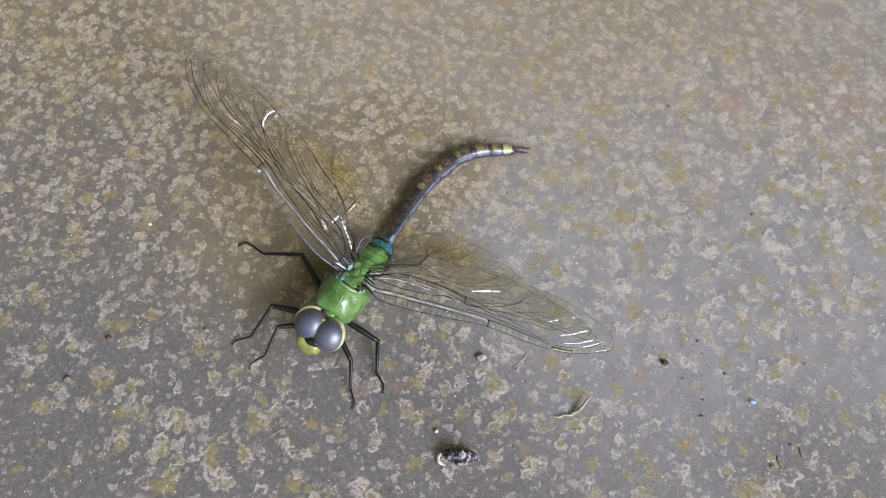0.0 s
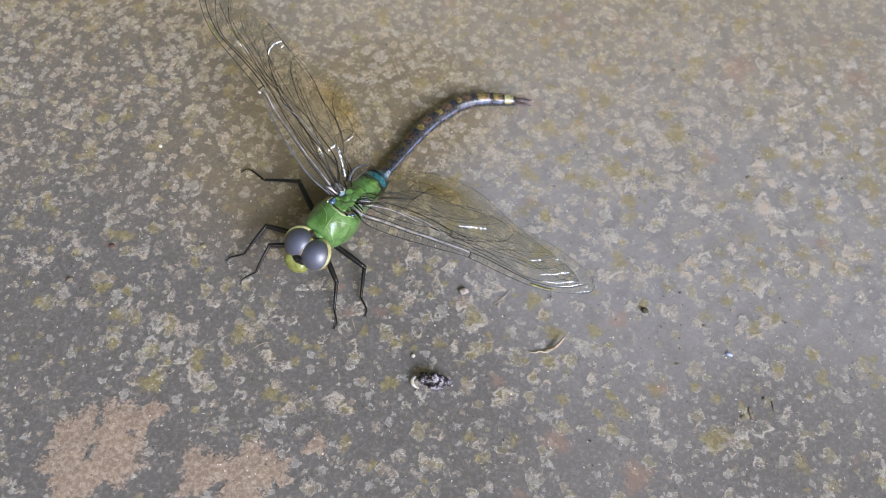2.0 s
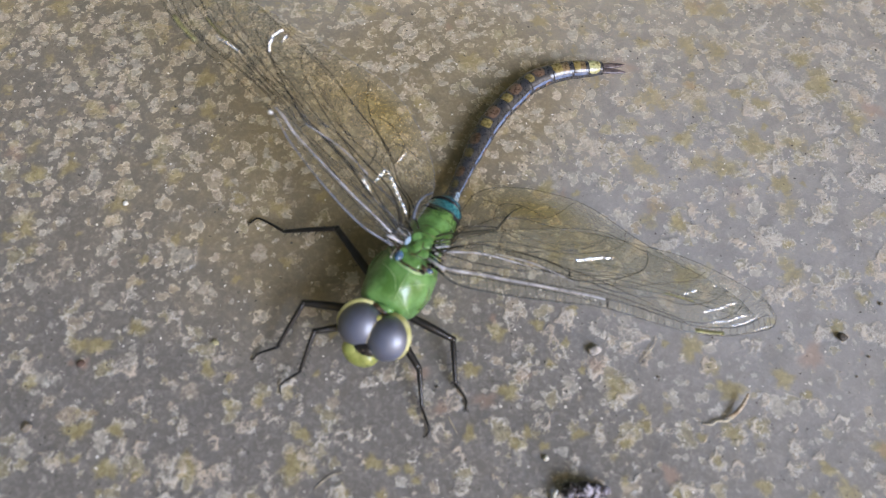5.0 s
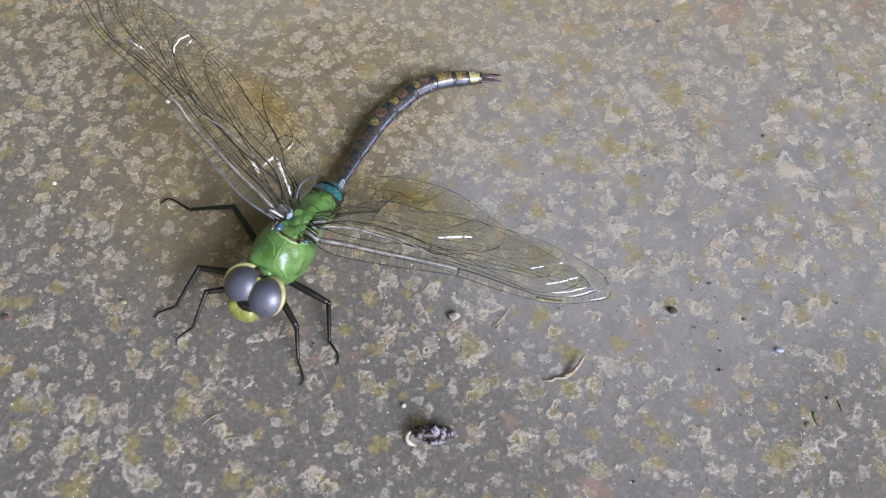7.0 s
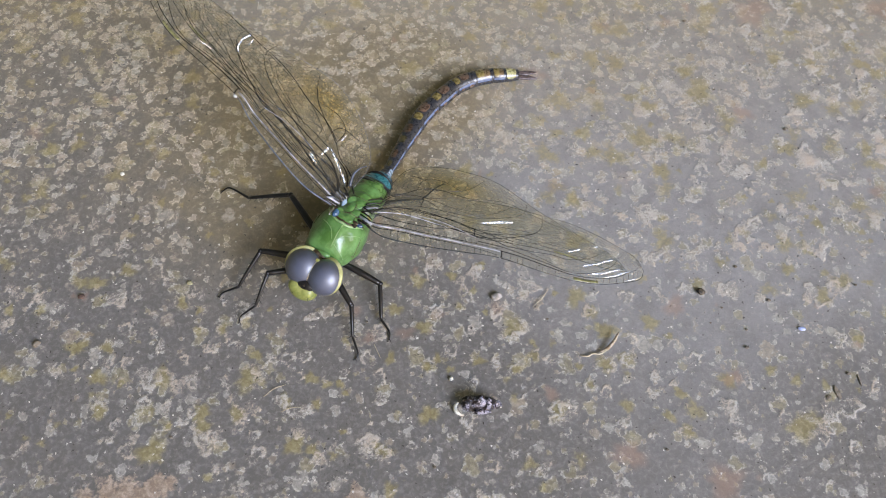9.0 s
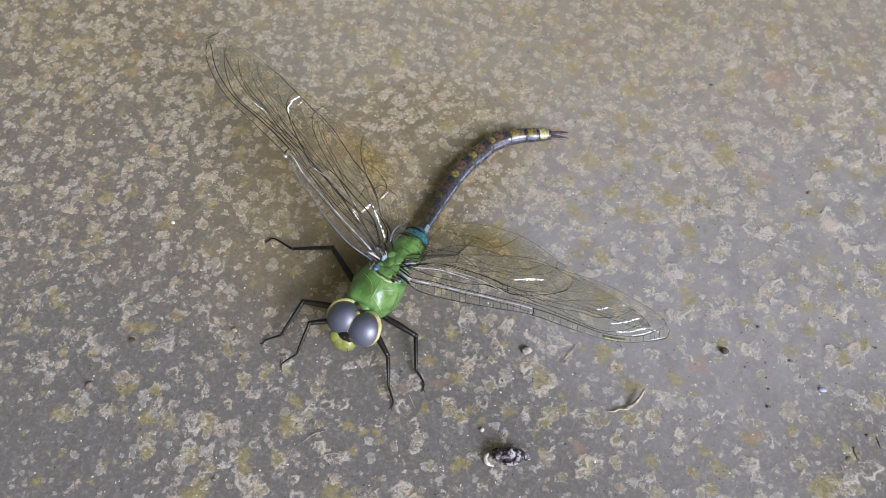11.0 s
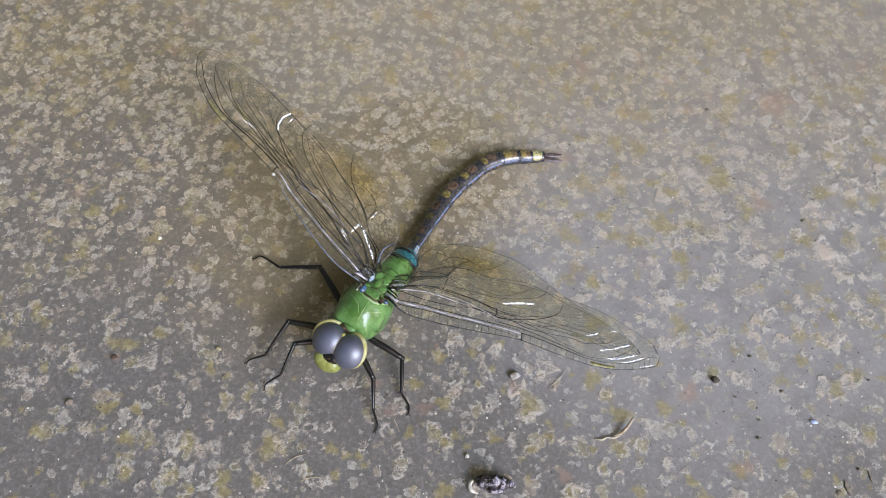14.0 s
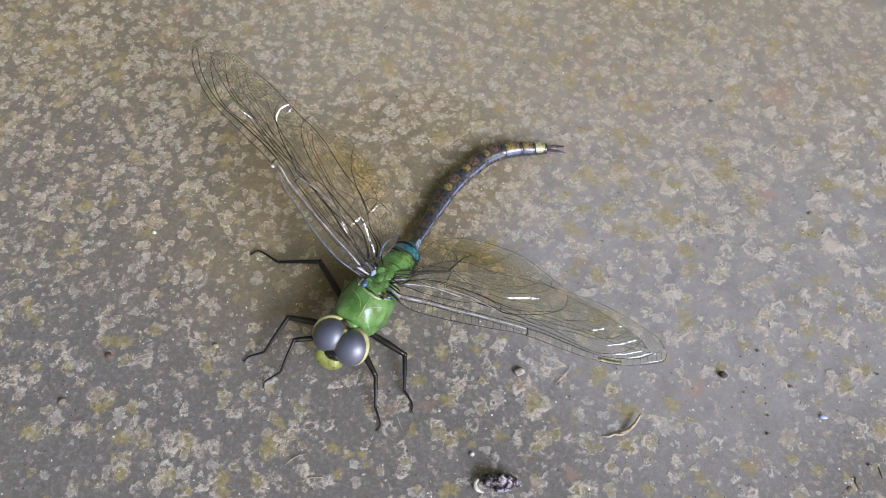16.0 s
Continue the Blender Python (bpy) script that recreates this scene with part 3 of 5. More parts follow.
OCHRE_A = [(-53.8, -6.1, 0.8), (-67.5, 6.0, 1.3), (-49.6, -5.9, 0.9), (-59.2, -14.7, 1.6), (-52.0, -21.2, 1.6), (-51.6, -23.4, 1.5), 
    (-45.9, -21.4, 1.4), (-44.3, -15.1, 2.1), (-42.5, -15.6, 1.2), (-61.0, -20.4, 1.3), (-69.1, -20.2, 1.4), 
    (-59.6, -27.4, 2.2), (-66.0, -15.4, 0.9), (-43.3, -10.9, 1.1), (-33.5, -15.4, 1.3), (-30.8, -16.5, 0.9), 
    (-37.8, -19.4, 1.2), (-28.5, -16.5, 0.9), (-32.4, -20.1, 0.9), (-36.0, -27.0, 1.7), (-57.0, -0.8, 1.3), 
    (-57.3, -23.2, 0.7), (-69.2, -8.8, 1.2), (-70.1, -14.3, 1.4), (18.1, -4.0, 1.4), (15.5, -0.8, 2.0), (3.1, -6.7, 2.1), 
    (-13.3, -6.3, 1.5), (-13.0, -13.7, 1.1), (-11.1, -12.3, 0.9), (-18.5, -2.7, 1.2)]
OCHRE_B = [(-14.1, 3.0, 1.4), (-3.9, 0.7, 0.8), (-6.5, -2.4, 0.8), (-19.5, -12.1, 1.1), (-21.2, -28.4, 1.6), (9.9, -22.4, 1.7), 
    (20.2, -7.7, 1.8), (19.4, -14.2, 1.6), (16.1, -17.9, 1.0), (-3.6, -13.0, 1.1), (6.5, -12.3, 1.0), (3.0, -14.6, 1.3), 
    (-13.1, -22.5, 1.6), (-2.1, 6.0, 1.0), (-7.7, 3.9, 1.0), (14.5, -14.5, 0.8), (39.5, 1.4, 1.3), (23.4, -13.3, 1.6), 
    (53.4, -26.7, 2.5), (55.5, -25.9, 1.4), (41.5, -17.7, 1.4), (28.9, -6.3, 1.6), (32.0, -9.0, 0.8), (32.2, -19.9, 1.2), 
    (29.6, -24.0, 1.1), (59.7, -19.3, 1.0), (68.3, 1.4, 1.7), (76.0, -5.9, 1.5), (68.3, -10.4, 1.0), (63.7, -1.8, 1.7), 
    (49.9, -16.0, 1.0)]
OCHRE_C = [(54.4, -18.1, 1.0), (32.5, -26.9, 1.3), (22.3, -21.9, 1.3), (48.2, 46.9, 3.1), (46.2, 52.6, 2.2), (33.4, 34.5, 2.5), 
    (35.5, 33.9, 1.8), (36.7, 26.8, 2.0), (34.9, 15.8, 0.9), (50.8, 12.6, 1.1), (86.5, 47.9, 1.5), (66.7, 14.2, 1.1), 
    (66.5, 17.9, 0.9), (58.7, 28.6, 1.2), (32.6, 45.4, 1.2), (81.9, 31.9, 1.7), (67.2, 55.9, 1.8), (87.1, 54.6, 1.8), 
    (-66.4, 33.9, 1.4), (-85.6, 66.2, 1.7), (-59.8, 50.4, 1.9), (-53.5, 27.2, 1.2), (-45.9, 15.7, 1.0), (-62.9, 20.3, 1.0), 
    (21.4, 36.2, 1.8), (17.4, 20.2, 1.9), (-0.9, 61.8, 1.4), (-14.1, 53.2, 2.3), (-20.5, 37.2, 1.3), (-23.6, 44.8, 1.5)]
RUST = [(-74.6, 0.9, 0.8), (-10.9, -3.9, 1.2), (0.4, -3.1, 1.4), (-23.2, -8.1, 1.1), (41.5, -17.7, 1.2), (68.0, -11.5, 0.8), 
    (69.4, -8.4, 0.5), (81.3, 21.5, 1.6), (65.2, 69.8, 4.4), (96.9, 70.5, 4.0), (21.4, -30.5, 2.6), (37.4, -35.8, 3.4), (8.9, -19.4, 1.6), (43.1, -17.1, 1.6), (34.2, -3.0, 2.2), (56.7, 41.3, 2.2), (-17.5, 60.6, 0.9)]
CRUST = [(-71.3, -39.9, 5.6), (-64.3, -38.1, 5.6), (-64.4, -44.5, 7.2), (-71.5, -45.3, 5.1), (-59.6, -34.8, 3.2), 
    (-56.9, -33.0, 2.3), (-45.7, -43.7, 5.7), (-38.2, -44.0, 6.3), (-33.2, -42.4, 4.2), (-25.6, -36.3, 2.6)]


def ground():
    rng = np.random.default_rng(4)
    fx, fy = np.arange(-132, 136.01, 0.31), np.arange(-58, 124.01, 0.31)
    far = np.array([1.5, 4, 10, 30, 100, 400, 2000, 10000, 60000, 300000, 900000.0])
    xs = np.r_[fx[0] - far[::-1], fx, fx[-1] + far] * MM
    ys = np.r_[fy[0] - far[::-1], fy, fy[-1] + far] * MM
    X, Y = np.meshgrid(xs / MM, ys / MM)
    fields = {k: np.zeros(X.shape) for k in ("pale", "ochre", "rust", "film_shade", "shade_growth", "patch", "tan", "cover", "grown")}
    taken = []

    def stamp(kind, x, y, r, strength=1.0, hollow=0.0, lobes=0.28):
        i0, i1 = np.searchsorted(xs, [(x - 2 * r) * MM, (x + 2 * r) * MM])
        j0, j1 = np.searchsorted(ys, [(y - 2 * r) * MM, (y + 2 * r) * MM])
        dx, dy = X[j0:j1, i0:i1] - x, Y[j0:j1, i0:i1] - y
        turn, squash = rng.uniform(0, math.pi), rng.uniform(0.7, 1.0)
        ax, ay = dx * math.cos(turn) + dy * math.sin(turn), -dx * math.sin(turn) + dy * math.cos(turn)
        ay = ay / squash
        d, g = np.hypot(ax, ay), np.arctan2(ay, ax)
        ph = rng.uniform(0, 6.28, 4)
        edge = 1 + lobes * (np.sin(2 * g + ph[0]) * 0.5 + np.sin(3 * g + ph[1]) * 0.5 + np.sin(5 * g + ph[2]) * 0.35 + np.sin(8 * g + ph[3]) * 0.25)
        q = d / (r * edge)
        f = np.clip(1.45 - q, 0, 1) * strength
        if hollow:
            ring = np.exp(-((q - 0.88) / 0.26) ** 2) * (0.72 + 0.38 * np.sin(g + ph[2]))
            f = np.maximum(ring, np.clip(1.3 - q, 0, 1) * (1 - hollow)) * strength
        np.maximum(fields[kind][j0:j1, i0:i1], f, out=fields[kind][j0:j1, i0:i1])

    for rows, kind in ((PALE_A + PALE_B + PALE_C + PALE_D + PALE_E + PALE_F + PALE_G, "pale"), (OCHRE_A + OCHRE_B + OCHRE_C, "ochre"), (RUST, "rust")):
        for x, y, r in rows:
            stamp(kind, x, y, r, hollow=(rng.uniform(0.25, 0.85) if kind == "pale" and r < 2.4 else 0.0), lobes=0.35)
            if kind == "ochre" and rng.uniform() < 0.55:
                stamp("pale", x, y, r * 1.12, rng.uniform(0.5, 0.8), 1.0, 0.3)
            taken.append((x, y, r))
    for x, y, r in CRUST:
        stamp("patch", x, y, r * 0.86, 1.0, 0, 0.45)
        taken.append((x, y, r * 1.4))
    taken = np.array(taken)
    # the rest of the lichen, denser to the left and on the far side
    for kind, count, low, high in (("pale", 2200, 0.35, 1.40), ("ochre", 900, 0.6, 2.0), ("rust", 110, 0.6, 2.2)):
        for _ in range(count):
            x, y = rng.uniform(-132, 136), rng.uniform(-58, 124)
            r = low + (high - low) * rng.power(0.8) ** 1.6
            # the chance that a spot grows here
            shade_growth = 1.0 if x < -20 or y > 45 else 0.6
            if rng.uniform() > shade_growth:
                continue
            near = np.hypot(taken[:, 0] - x, taken[:, 1] - y) < taken[:, 2] + r * 0.9
            inside = -85 < x < 85 and -28 < y < 75
            if (near.any() and (r > 0.6 or kind != "pale")) or (inside and r > 0.8 and rng.uniform() < 0.5):
                continue
            stamp(kind, x, y, r, rng.uniform(0.55, 1.0), rng.uniform(0.2, 0.95) if kind == "pale" else 0.0, 0.4)
    for _ in range(2600):       # the far side is covered more thickly
        x, y = rng.uniform(-132, 136), 30 + 94 * math.sqrt(rng.uniform())
        r = rng.uniform(0.5, 1.7)
        if x > 10 and rng.uniform() < 0.75:
            continue
        if (np.hypot(taken[:, 0] - x, taken[:, 1] - y) > taken[:, 2] + 0.6 * r).all():
            stamp(("pale", "pale", "ochre", "tan")[int(rng.uniform(0, 4))], x, y, r, rng.uniform(0.5, 1.0), rng.uniform(0, 0.7), 0.4)
    for kind, count, low, high in (("pale", 300, 0.6, 1.75), ("ochre", 85, 1.2, 2.8), ("rust", 22, 1.5, 3.0)):      # so is the dry side, in clear spots
        for _ in range(count):
            x, y, r = rng.uniform(12, 112), rng.uniform(7, 84), rng.uniform(low, high)
            if (np.hypot(taken[:, 0] - x, taken[:, 1] - y) > taken[:, 2] + 0.5 * r).all():
                stamp(kind, x, y, r, rng.uniform(0.8, 1.2) if kind == "pale" else rng.uniform(0.5, 0.85), rng.uniform(0, 0.45) if kind == "pale" else 0.0, 0.4)
    for _ in range(700):       # soft discs, dense on the far left
        x, y = rng.uniform(-132, 136), rng.uniform(-10, 124)
        if rng.uniform() > 1 / (1 + math.exp((x - 12 - 0.9 * (y - 20)) / 22)) / (1 + math.exp((18 - y) / 10)):
            continue
        if rng.uniform() < 0.75 * math.exp(-(x + 34) ** 2 / 600 - (y - 27) ** 2 / 450):
            continue
        stamp("tan", x, y, rng.uniform(0.45, 1.5), rng.uniform(0.45, 1.0), rng.uniform(0.05, 0.5), 0.22)
    # a brown film of algae, thickest to the far left; it also paints warm shade beside abdomen and raised wings
    fields["film_shade"] = 0.47 / (1 + np.exp((X + 38 - 0.8 * Y) / 22)) / (1 + np.exp((8 - Y) / 9)) + 0.95 * np.exp(-(X + 41) ** 2 / 600 - (Y - 25) ** 2 / 600) + 0.42 / (1 + np.exp((50 - Y) / 10)) + 0.25 / (1 + np.exp((14 - X) / 8)) / (1 + np.exp((8 - Y) / 5)) + 1.55 * np.exp(-(X + 16) ** 2 / 270 - (Y - 46) ** 2 / 230)
    # light falloff and the shade of raised wings and abdomen, put into the colour
    fields["shade_growth"] = 0.16 / (1 + np.exp((Y - 2) / 6)) / (1 + np.exp((X + 28) / 8)) + 0.14 * (1 - 0.9 * np.exp(-((X - 22) / 22) ** 2)) / (1 + np.exp((Y + 10) / 5)) + 1.06 / (1 + np.exp((X + 0.75 * Y - 4) / 21)) + 0.13 / (1 + np.exp((Y + 4) / 8)) / (1 + np.exp((28 - X) / 10)) + 0.48 / (1 + np.exp((54 - X) / 9)) / (1 + np.exp((Y + 8) / 6)) + 1.7 * np.exp(-(X + 43) ** 2 / 620 - (Y - 22) ** 2 / 480) + 0.30 * np.exp(-(X + 18) ** 2 / 220 - (Y - 47) ** 2 / 160)
    fields["shade_growth"] += 0.24 / (1 + np.exp((24 - X) / 8)) / (1 + np.exp((2 - Y) / 5)) + 0.10 / (1 + np.exp((X + 30) / 8)) / (1 + np.exp((Y - 2) / 5))
    fields["cover"] = 0.92 + 0.3 / (1 + np.exp((40 - Y) / 8)) - 0.5 * np.exp(-((X - 52) / 24) ** 2 - ((Y - 3) / 9) ** 2) - 0.25 / (1 + np.exp((Y - 2) / 6)) - 0.18 / (1 + np.exp((Y - 2) / 6)) / (1 + np.exp((X + 28) / 8)) - 0.5 * np.exp(-(X + 42) ** 2 / 300 - (Y - 18) ** 2 / 260)
    fields["grown"] = 0.95 / (1 + np.exp((X + 12 - 0.9 * Y) / 16)) / (1 + np.exp((20 - Y) / 7)) * (1 - 0.6 * np.exp(-(X + 38) ** 2 / 300 - (Y - 22) ** 2 / 280))
    fields["cover"] -= 0.15 / (1 + np.exp((18 - X) / 6)) / (1 + np.exp((14 - Y) / 5))
    fields["cover"] -= 0.45 * fields["grown"]
    # fewer pale flakes, deepening the shade painted by the raised wings
    fields["pale"] *= 1 - 0.35 * np.exp(-(X + 46) ** 2 / 500 - (Y - 19) ** 2 / 300)
    for k in ("pale", "tan"):      # thinner on the far left
        fields[k] *= 1 - 0.5 * fields["grown"] - 0.22 / (1 + np.exp((42 - Y) / 8)) / (1 + np.exp((X - 12) / 6))
    # far from here the slab is evenly weathered
    away = np.exp(-np.maximum(0, np.hypot(X, Y - 30) - 110) / 90)
    for k, mean in (("film_shade", 0.3), ("shade_growth", 0.4), ("cover", 0.8), ("grown", 0.25)):
        fields[k] = mean + (fields[k] - mean) * away
    Z = 0.10 * np.clip(fields["pale"] + 0.8 * fields["patch"], 0, 1) + 0.05 * np.clip(fields["ochre"], 0, 1)
    inner = (np.abs(X - 2) < 134) & (np.abs(Y - 33) < 91)
    bumps = np.zeros(X.shape)
    for k, amp in ((0.35, 0.05), (0.9, 0.03), (2.3, 0.02)):
        ph = rng.uniform(0, 6.28, 6)
        bumps += amp * (np.sin(k * X + ph[0] + 1.3 * np.sin(k * 0.7 * Y + ph[1])) * np.sin(k * Y + ph[2] + 1.1 * np.sin(k * 0.8 * X + ph[3])))
    Z = np.where(inner, Z + bumps - 0.09, -0.05) * MM
    verts = np.stack([X * MM, Y * MM, Z], -1).reshape(-1, 3)
    w, h = len(xs), len(ys)
    idx = (np.arange(h - 1)[:, None] * w + np.arange(w - 1)[None]).ravel()
    quads = np.stack([idx, idx + 1, idx + w + 1, idx + w], 1)
    me = bpy.data.meshes.new("ground")
    me.vertices.add(len(verts))
    me.vertices.foreach_set("co", verts.ravel())
    me.loops.add(quads.size)
    me.loops.foreach_set("vertex_index", quads.ravel().astype(np.int32))
    me.polygons.add(len(quads))
    me.polygons.foreach_set("loop_start", np.arange(0, quads.size, 4, dtype=np.int32))
    me.update(calc_edges=True)
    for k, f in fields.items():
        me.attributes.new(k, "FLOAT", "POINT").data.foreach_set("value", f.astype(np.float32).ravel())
    me.materials.append(M_GROUND)
    me.shade_smooth()
    tagged(new("ground", me), "weathered grey concrete slab with pale and ochre lichen", "ground", kind="structure")


ground()


# ---- the dragonfly ----
dragonfly = thing("dragonfly", "large green dragonfly with spread clear wings resting on concrete", "dragonfly")
ALONG = np.array((0.51, 0.86, 0.0))          # from the head towards the abdomen
ACROSS = np.array((0.86, -0.51, 0.0))
UP = np.array((0.0, 0.0, 1.0))
NECK = np.array((-31.45, 3.75, 0.0))


def at_body(t, side=0.0, z=0.0):
    return (NECK + ACROSS * -0.15 + ALONG * t + ACROSS * side + UP * z) * MM


def ring(centre, across, up, hw, hh, count=32, crest=0.0, power=2.0, roll=0.0):
    out = []
    for k in range(count):
        g = 2 * math.pi * k / count
        c, s = math.cos(g), math.sin(g)
        x = math.copysign(abs(c) ** (2 / power), c) * hw
        y = math.copysign(abs(s) ** (2 / power), s) * hh + crest * math.exp(-abs((g - math.pi / 2) / 0.34) ** 1.3)
        x, y = x * math.cos(roll) - y * math.sin(roll), x * math.sin(roll) + y * math.cos(roll)
        out.append(np.asarray(centre) + across * x + up * y)
    return out


ROOF = ((0.0, 1.0), (0.28, 0.93), (0.55, 0.80), (0.80, 0.58), (0.97, 0.22), (1.0, -0.15), (0.90, -0.58), (0.62, -0.86), (0.30, -0.97), (0.0, -1.0))


ROLL = radians(11)          # the trunk leans to its lower side


def roof_ring(centre, hw, hh, count):
    """A ring with a blunt ridge on top, sloping shoulders and upright flanks."""
    half = spline(ROOF, 60)
    loop = np.vstack([half, half[-2:0:-1] * (-1, 1)])
    g = np.arctan2(loop[:, 1], loop[:, 0]) % (2 * math.pi)
    order = np.argsort(g)
    g, loop = g[order], loop[order]
    out = []
    for k in range(count):
        a = 2 * math.pi * k / count
        x, y = (np.interp(a, np.r_[g[-1] - 2 * math.pi, g, g[0] + 2 * math.pi], np.r_[loop[-1, i], loop[:, i], loop[0, i]]) for i in (0, 1))
        x, y = x * hw, y * hh
        out.append(np.asarray(centre) + ACROSS * (x * math.cos(ROLL) + y * math.sin(ROLL)) + UP * (y * math.cos(ROLL) - x * math.sin(ROLL)))
    return out


def trunk_part(name, stations, mat, label="", count=48, steps=26, power=2.2, roofed=False):
    """A part of the trunk, from stations (along, half width, half height, z, crest)."""
    s = spline(stations, steps)
    rings = [ring(at_body(t, 0, z), ACROSS, UP, hw * MM, hh * MM, count, cr * MM, power) for t, hw, hh, z, cr in s]
    if roofed:
        rings = [roof_ring(at_body(t, 0, z), hw * MM, hh * MM, count) for t, hw, hh, z, cr in s]
    ob = mesh_object(name, *loft(rings), mat, dragonfly, label)
    uv_of_rings(ob, count, steps)
    off = Vector((3.1, 0.7, 1.9))
    for q in ob.data.vertices:
        q.co += q.normal * (0.34 * noise.noise(q.co * 380 + off) + 0.12 * noise.noise(q.co * 900 + off)) * MM
    return ob


thorax = trunk_part("thorax", [(0.2, 1.6, 1.4, 9.0, 0), (0.5, 2.9, 2.4, 8.8, 0), (1.3, 3.8, 3.6, 8.4, 0), (3.2, 4.5, 4.9, 8.0, 0), (5.5, 4.85, 5.5, 7.7, 0), (7.6, 4.8, 5.6, 7.5, 0),
                               (9.2, 4.4, 4.8, 7.2, 0), (12.0, 3.5, 4.2, 7.0, 0), (14.6, 2.9, 3.6, 6.6, 0)], M_GREEN, "glossy bright green thorax", 64, 40, roofed=True)


def small_lump(name, t, side, z, radii, mat, parent, tilt=0.0):
    c = np.array(at_body(t, side, z))
    ax = (Vector(ACROSS), Vector(ALONG), Vector(UP))
    turn = Matrix.Rotation(radians(tilt), 3, Vector(ALONG))
    return part(name, lump(ellipsoid(c, [turn @ a for a in ax], [r * MM for r in radii], 24, 14), min(radii) * 0.25 * MM, 900, t), mat, parent)


SKIN = BVHTree.FromPolygons([q.co[:] for q in thorax.data.vertices], [q.vertices[:] for q in thorax.data.polygons])


def on_thorax(t, side, lift=0.0):
    hit = SKIN.ray_cast(Vector(at_body(t, side, 40)), Vector((0, 0, -1)))[0]
    return np.array(hit) + UP * lift * MM if hit else at_body(t, side, 9)


def line_on(name, row, radius, mat, lift=0.0):
    v, f = [], []
    flat = spline(row, 22)
    tube(v, f, [on_thorax(t, s, lift) for t, s in flat], np.sin(np.linspace(0.5, math.pi - 0.4, 22)) ** 0.5 * radius * MM, 6)
    return mesh_object(name, v, f, mat, thorax)


def bump_on(name, t, side, radii, mat, turn=0.0, lift=0.0):
    a, b = Vector(ACROSS), Vector(ALONG)
    spin = Matrix.Rotation(radians(turn), 3, Vector(UP))
    return part(name, lump(ellipsoid(on_thorax(t, side, lift), [spin @ a, spin @ b, Vector(UP)], [r * MM for r in radii], 24, 14), min(radii) * 0.3 * MM, 900, t), mat, thorax)


M_RIDGE = plain("pale_green_cuticle", (0.33, 0.44, 0.22), 0.30, (0.19, 0.33, 0.10), 900, coat=0.3)
M_BEAD = plain("blue_bead", (0.075, 0.170, 0.300), 0.15, (0.020, 0.045, 0.085), 900, coat=1.0)
for row in ([(5.6, 1.3), (3.9, 1.3), (2.6, 1.35), (1.3, 1.3)], [(2.7, 1.6), (3.9, 2.2), (4.6, 2.8), (5.5, 3.8), (6.1, 4.4)], [(2.1, 1.6), (1.6, 2.9), (1.4, 3.7)], [(2.6, 0.9), (4.0, 0.0), (4.8, -1.2), (5.4, -2.6)]):
    line_on("shoulder_ridge", row, 0.065, M_RIDGE, 0.02)
for row in ([(9.2, -3.8), (7.1, -2.1), (6.1, -0.2), (6.0, 0.8), (6.0, 2.0), (6.6, 2.9), (7.8, 4.0)],):
    line_on("collar_seam", row, 0.24, M_RIDGE)
    line_on("collar_seam", [(t + 0.4, s) for t, s in row], 0.17, M_BROWN, 0.08)
for row in ([(6.1, 4.5), (4.8, 4.7), (2.6, 4.6)], [(8.6, -0.3), (8.7, 1.1), (9.1, 2.5)], [(10.6, -0.6), (10.5, 1.2), (10.8, 2.6)], [(8.0, 0.2), (9.6, 1.0), (12.4, 0.6)], [(13.1, -1.4), (13.0, 0.4), (13.4, 2.0)], [(7.6, 2.2), (8.6, 2.1), (9.6, 2.6)],
            [(4.6, -4.2), (6.4, -4.1), (8.2, -3.9)], [(8.8, -1.6), (10.4, -1.9), (12.4, -1.9)]):
    line_on("seam", row, 0.07, M_BROWN, 0.01)
# plates, knobs and hinges between the wings
for t, side, radii in ((7.2, 1.3, (1.05, 0.75, 0.35)), (9.6, 1.7, (0.85, 0.7, 0.35)), (9.9, 0.3, (0.75, 0.85, 0.35)), (11.5, 1.1, (0.95, 0.9, 0.35)), (11.7, -0.5, (0.8, 0.9, 0.3)), (8.3, -0.9, (0.6, 0.6, 0.25))):
    bump_on("wing_plate", t, side, (radii[0], radii[1], radii[2] * 0.65), M_GREEN)
bump_on("wing_knob", 7.2, -1.1, (0.62, 0.85, 0.55), M_BEAD, 20, 0.15)
bump_on("wing_knob", 7.6, 3.3, (0.75, 0.4, 0.4), M_BEAD, 10, 0.1)
for t, side, radii, mat, turn in ((8.3, -1.7, (0.45, 0.9, 0.4), M_BROWN, 25), (7.5, 2.6, (0.7, 0.35, 0.3), M_BROWN, 0), (8.4, 3.0, (0.6, 0.45, 0.4), M_BROWN, 0), (6.7, 2.6, (0.7, 0.3, 0.25), M_VEIN, 0), (7.3, -2.0, (0.25, 0.9, 0.3), M_PALEGLOSS, 0),
                                  (10.6, -1.5, (0.5, 0.9, 0.5), M_PALEBLUE, 10), (11.6, -2.0, (0.55, 0.8, 0.6), M_PALEGLOSS, 20), (12.5, -2.3, (0.35, 0.7, 0.6), M_VEIN, 20), (9.6, -2.4, (0.3, 0.8, 0.5), M_VEIN, 15),
                                  (9.3, 3.2, (0.7, 0.4, 0.4), M_VEIN, 0), (10.3, 3.2, (0.7, 0.25, 0.35), M_PALEBLUE, -10), (11.3, 2.6, (0.8, 0.3, 0.3), M_PALEGLOSS, -15), (10.8, 3.4, (0.6, 0.3, 0.3), M_YELLOW, 0)):
    bump_on("wing_hinge", t, side, radii, mat, turn, 0.05)
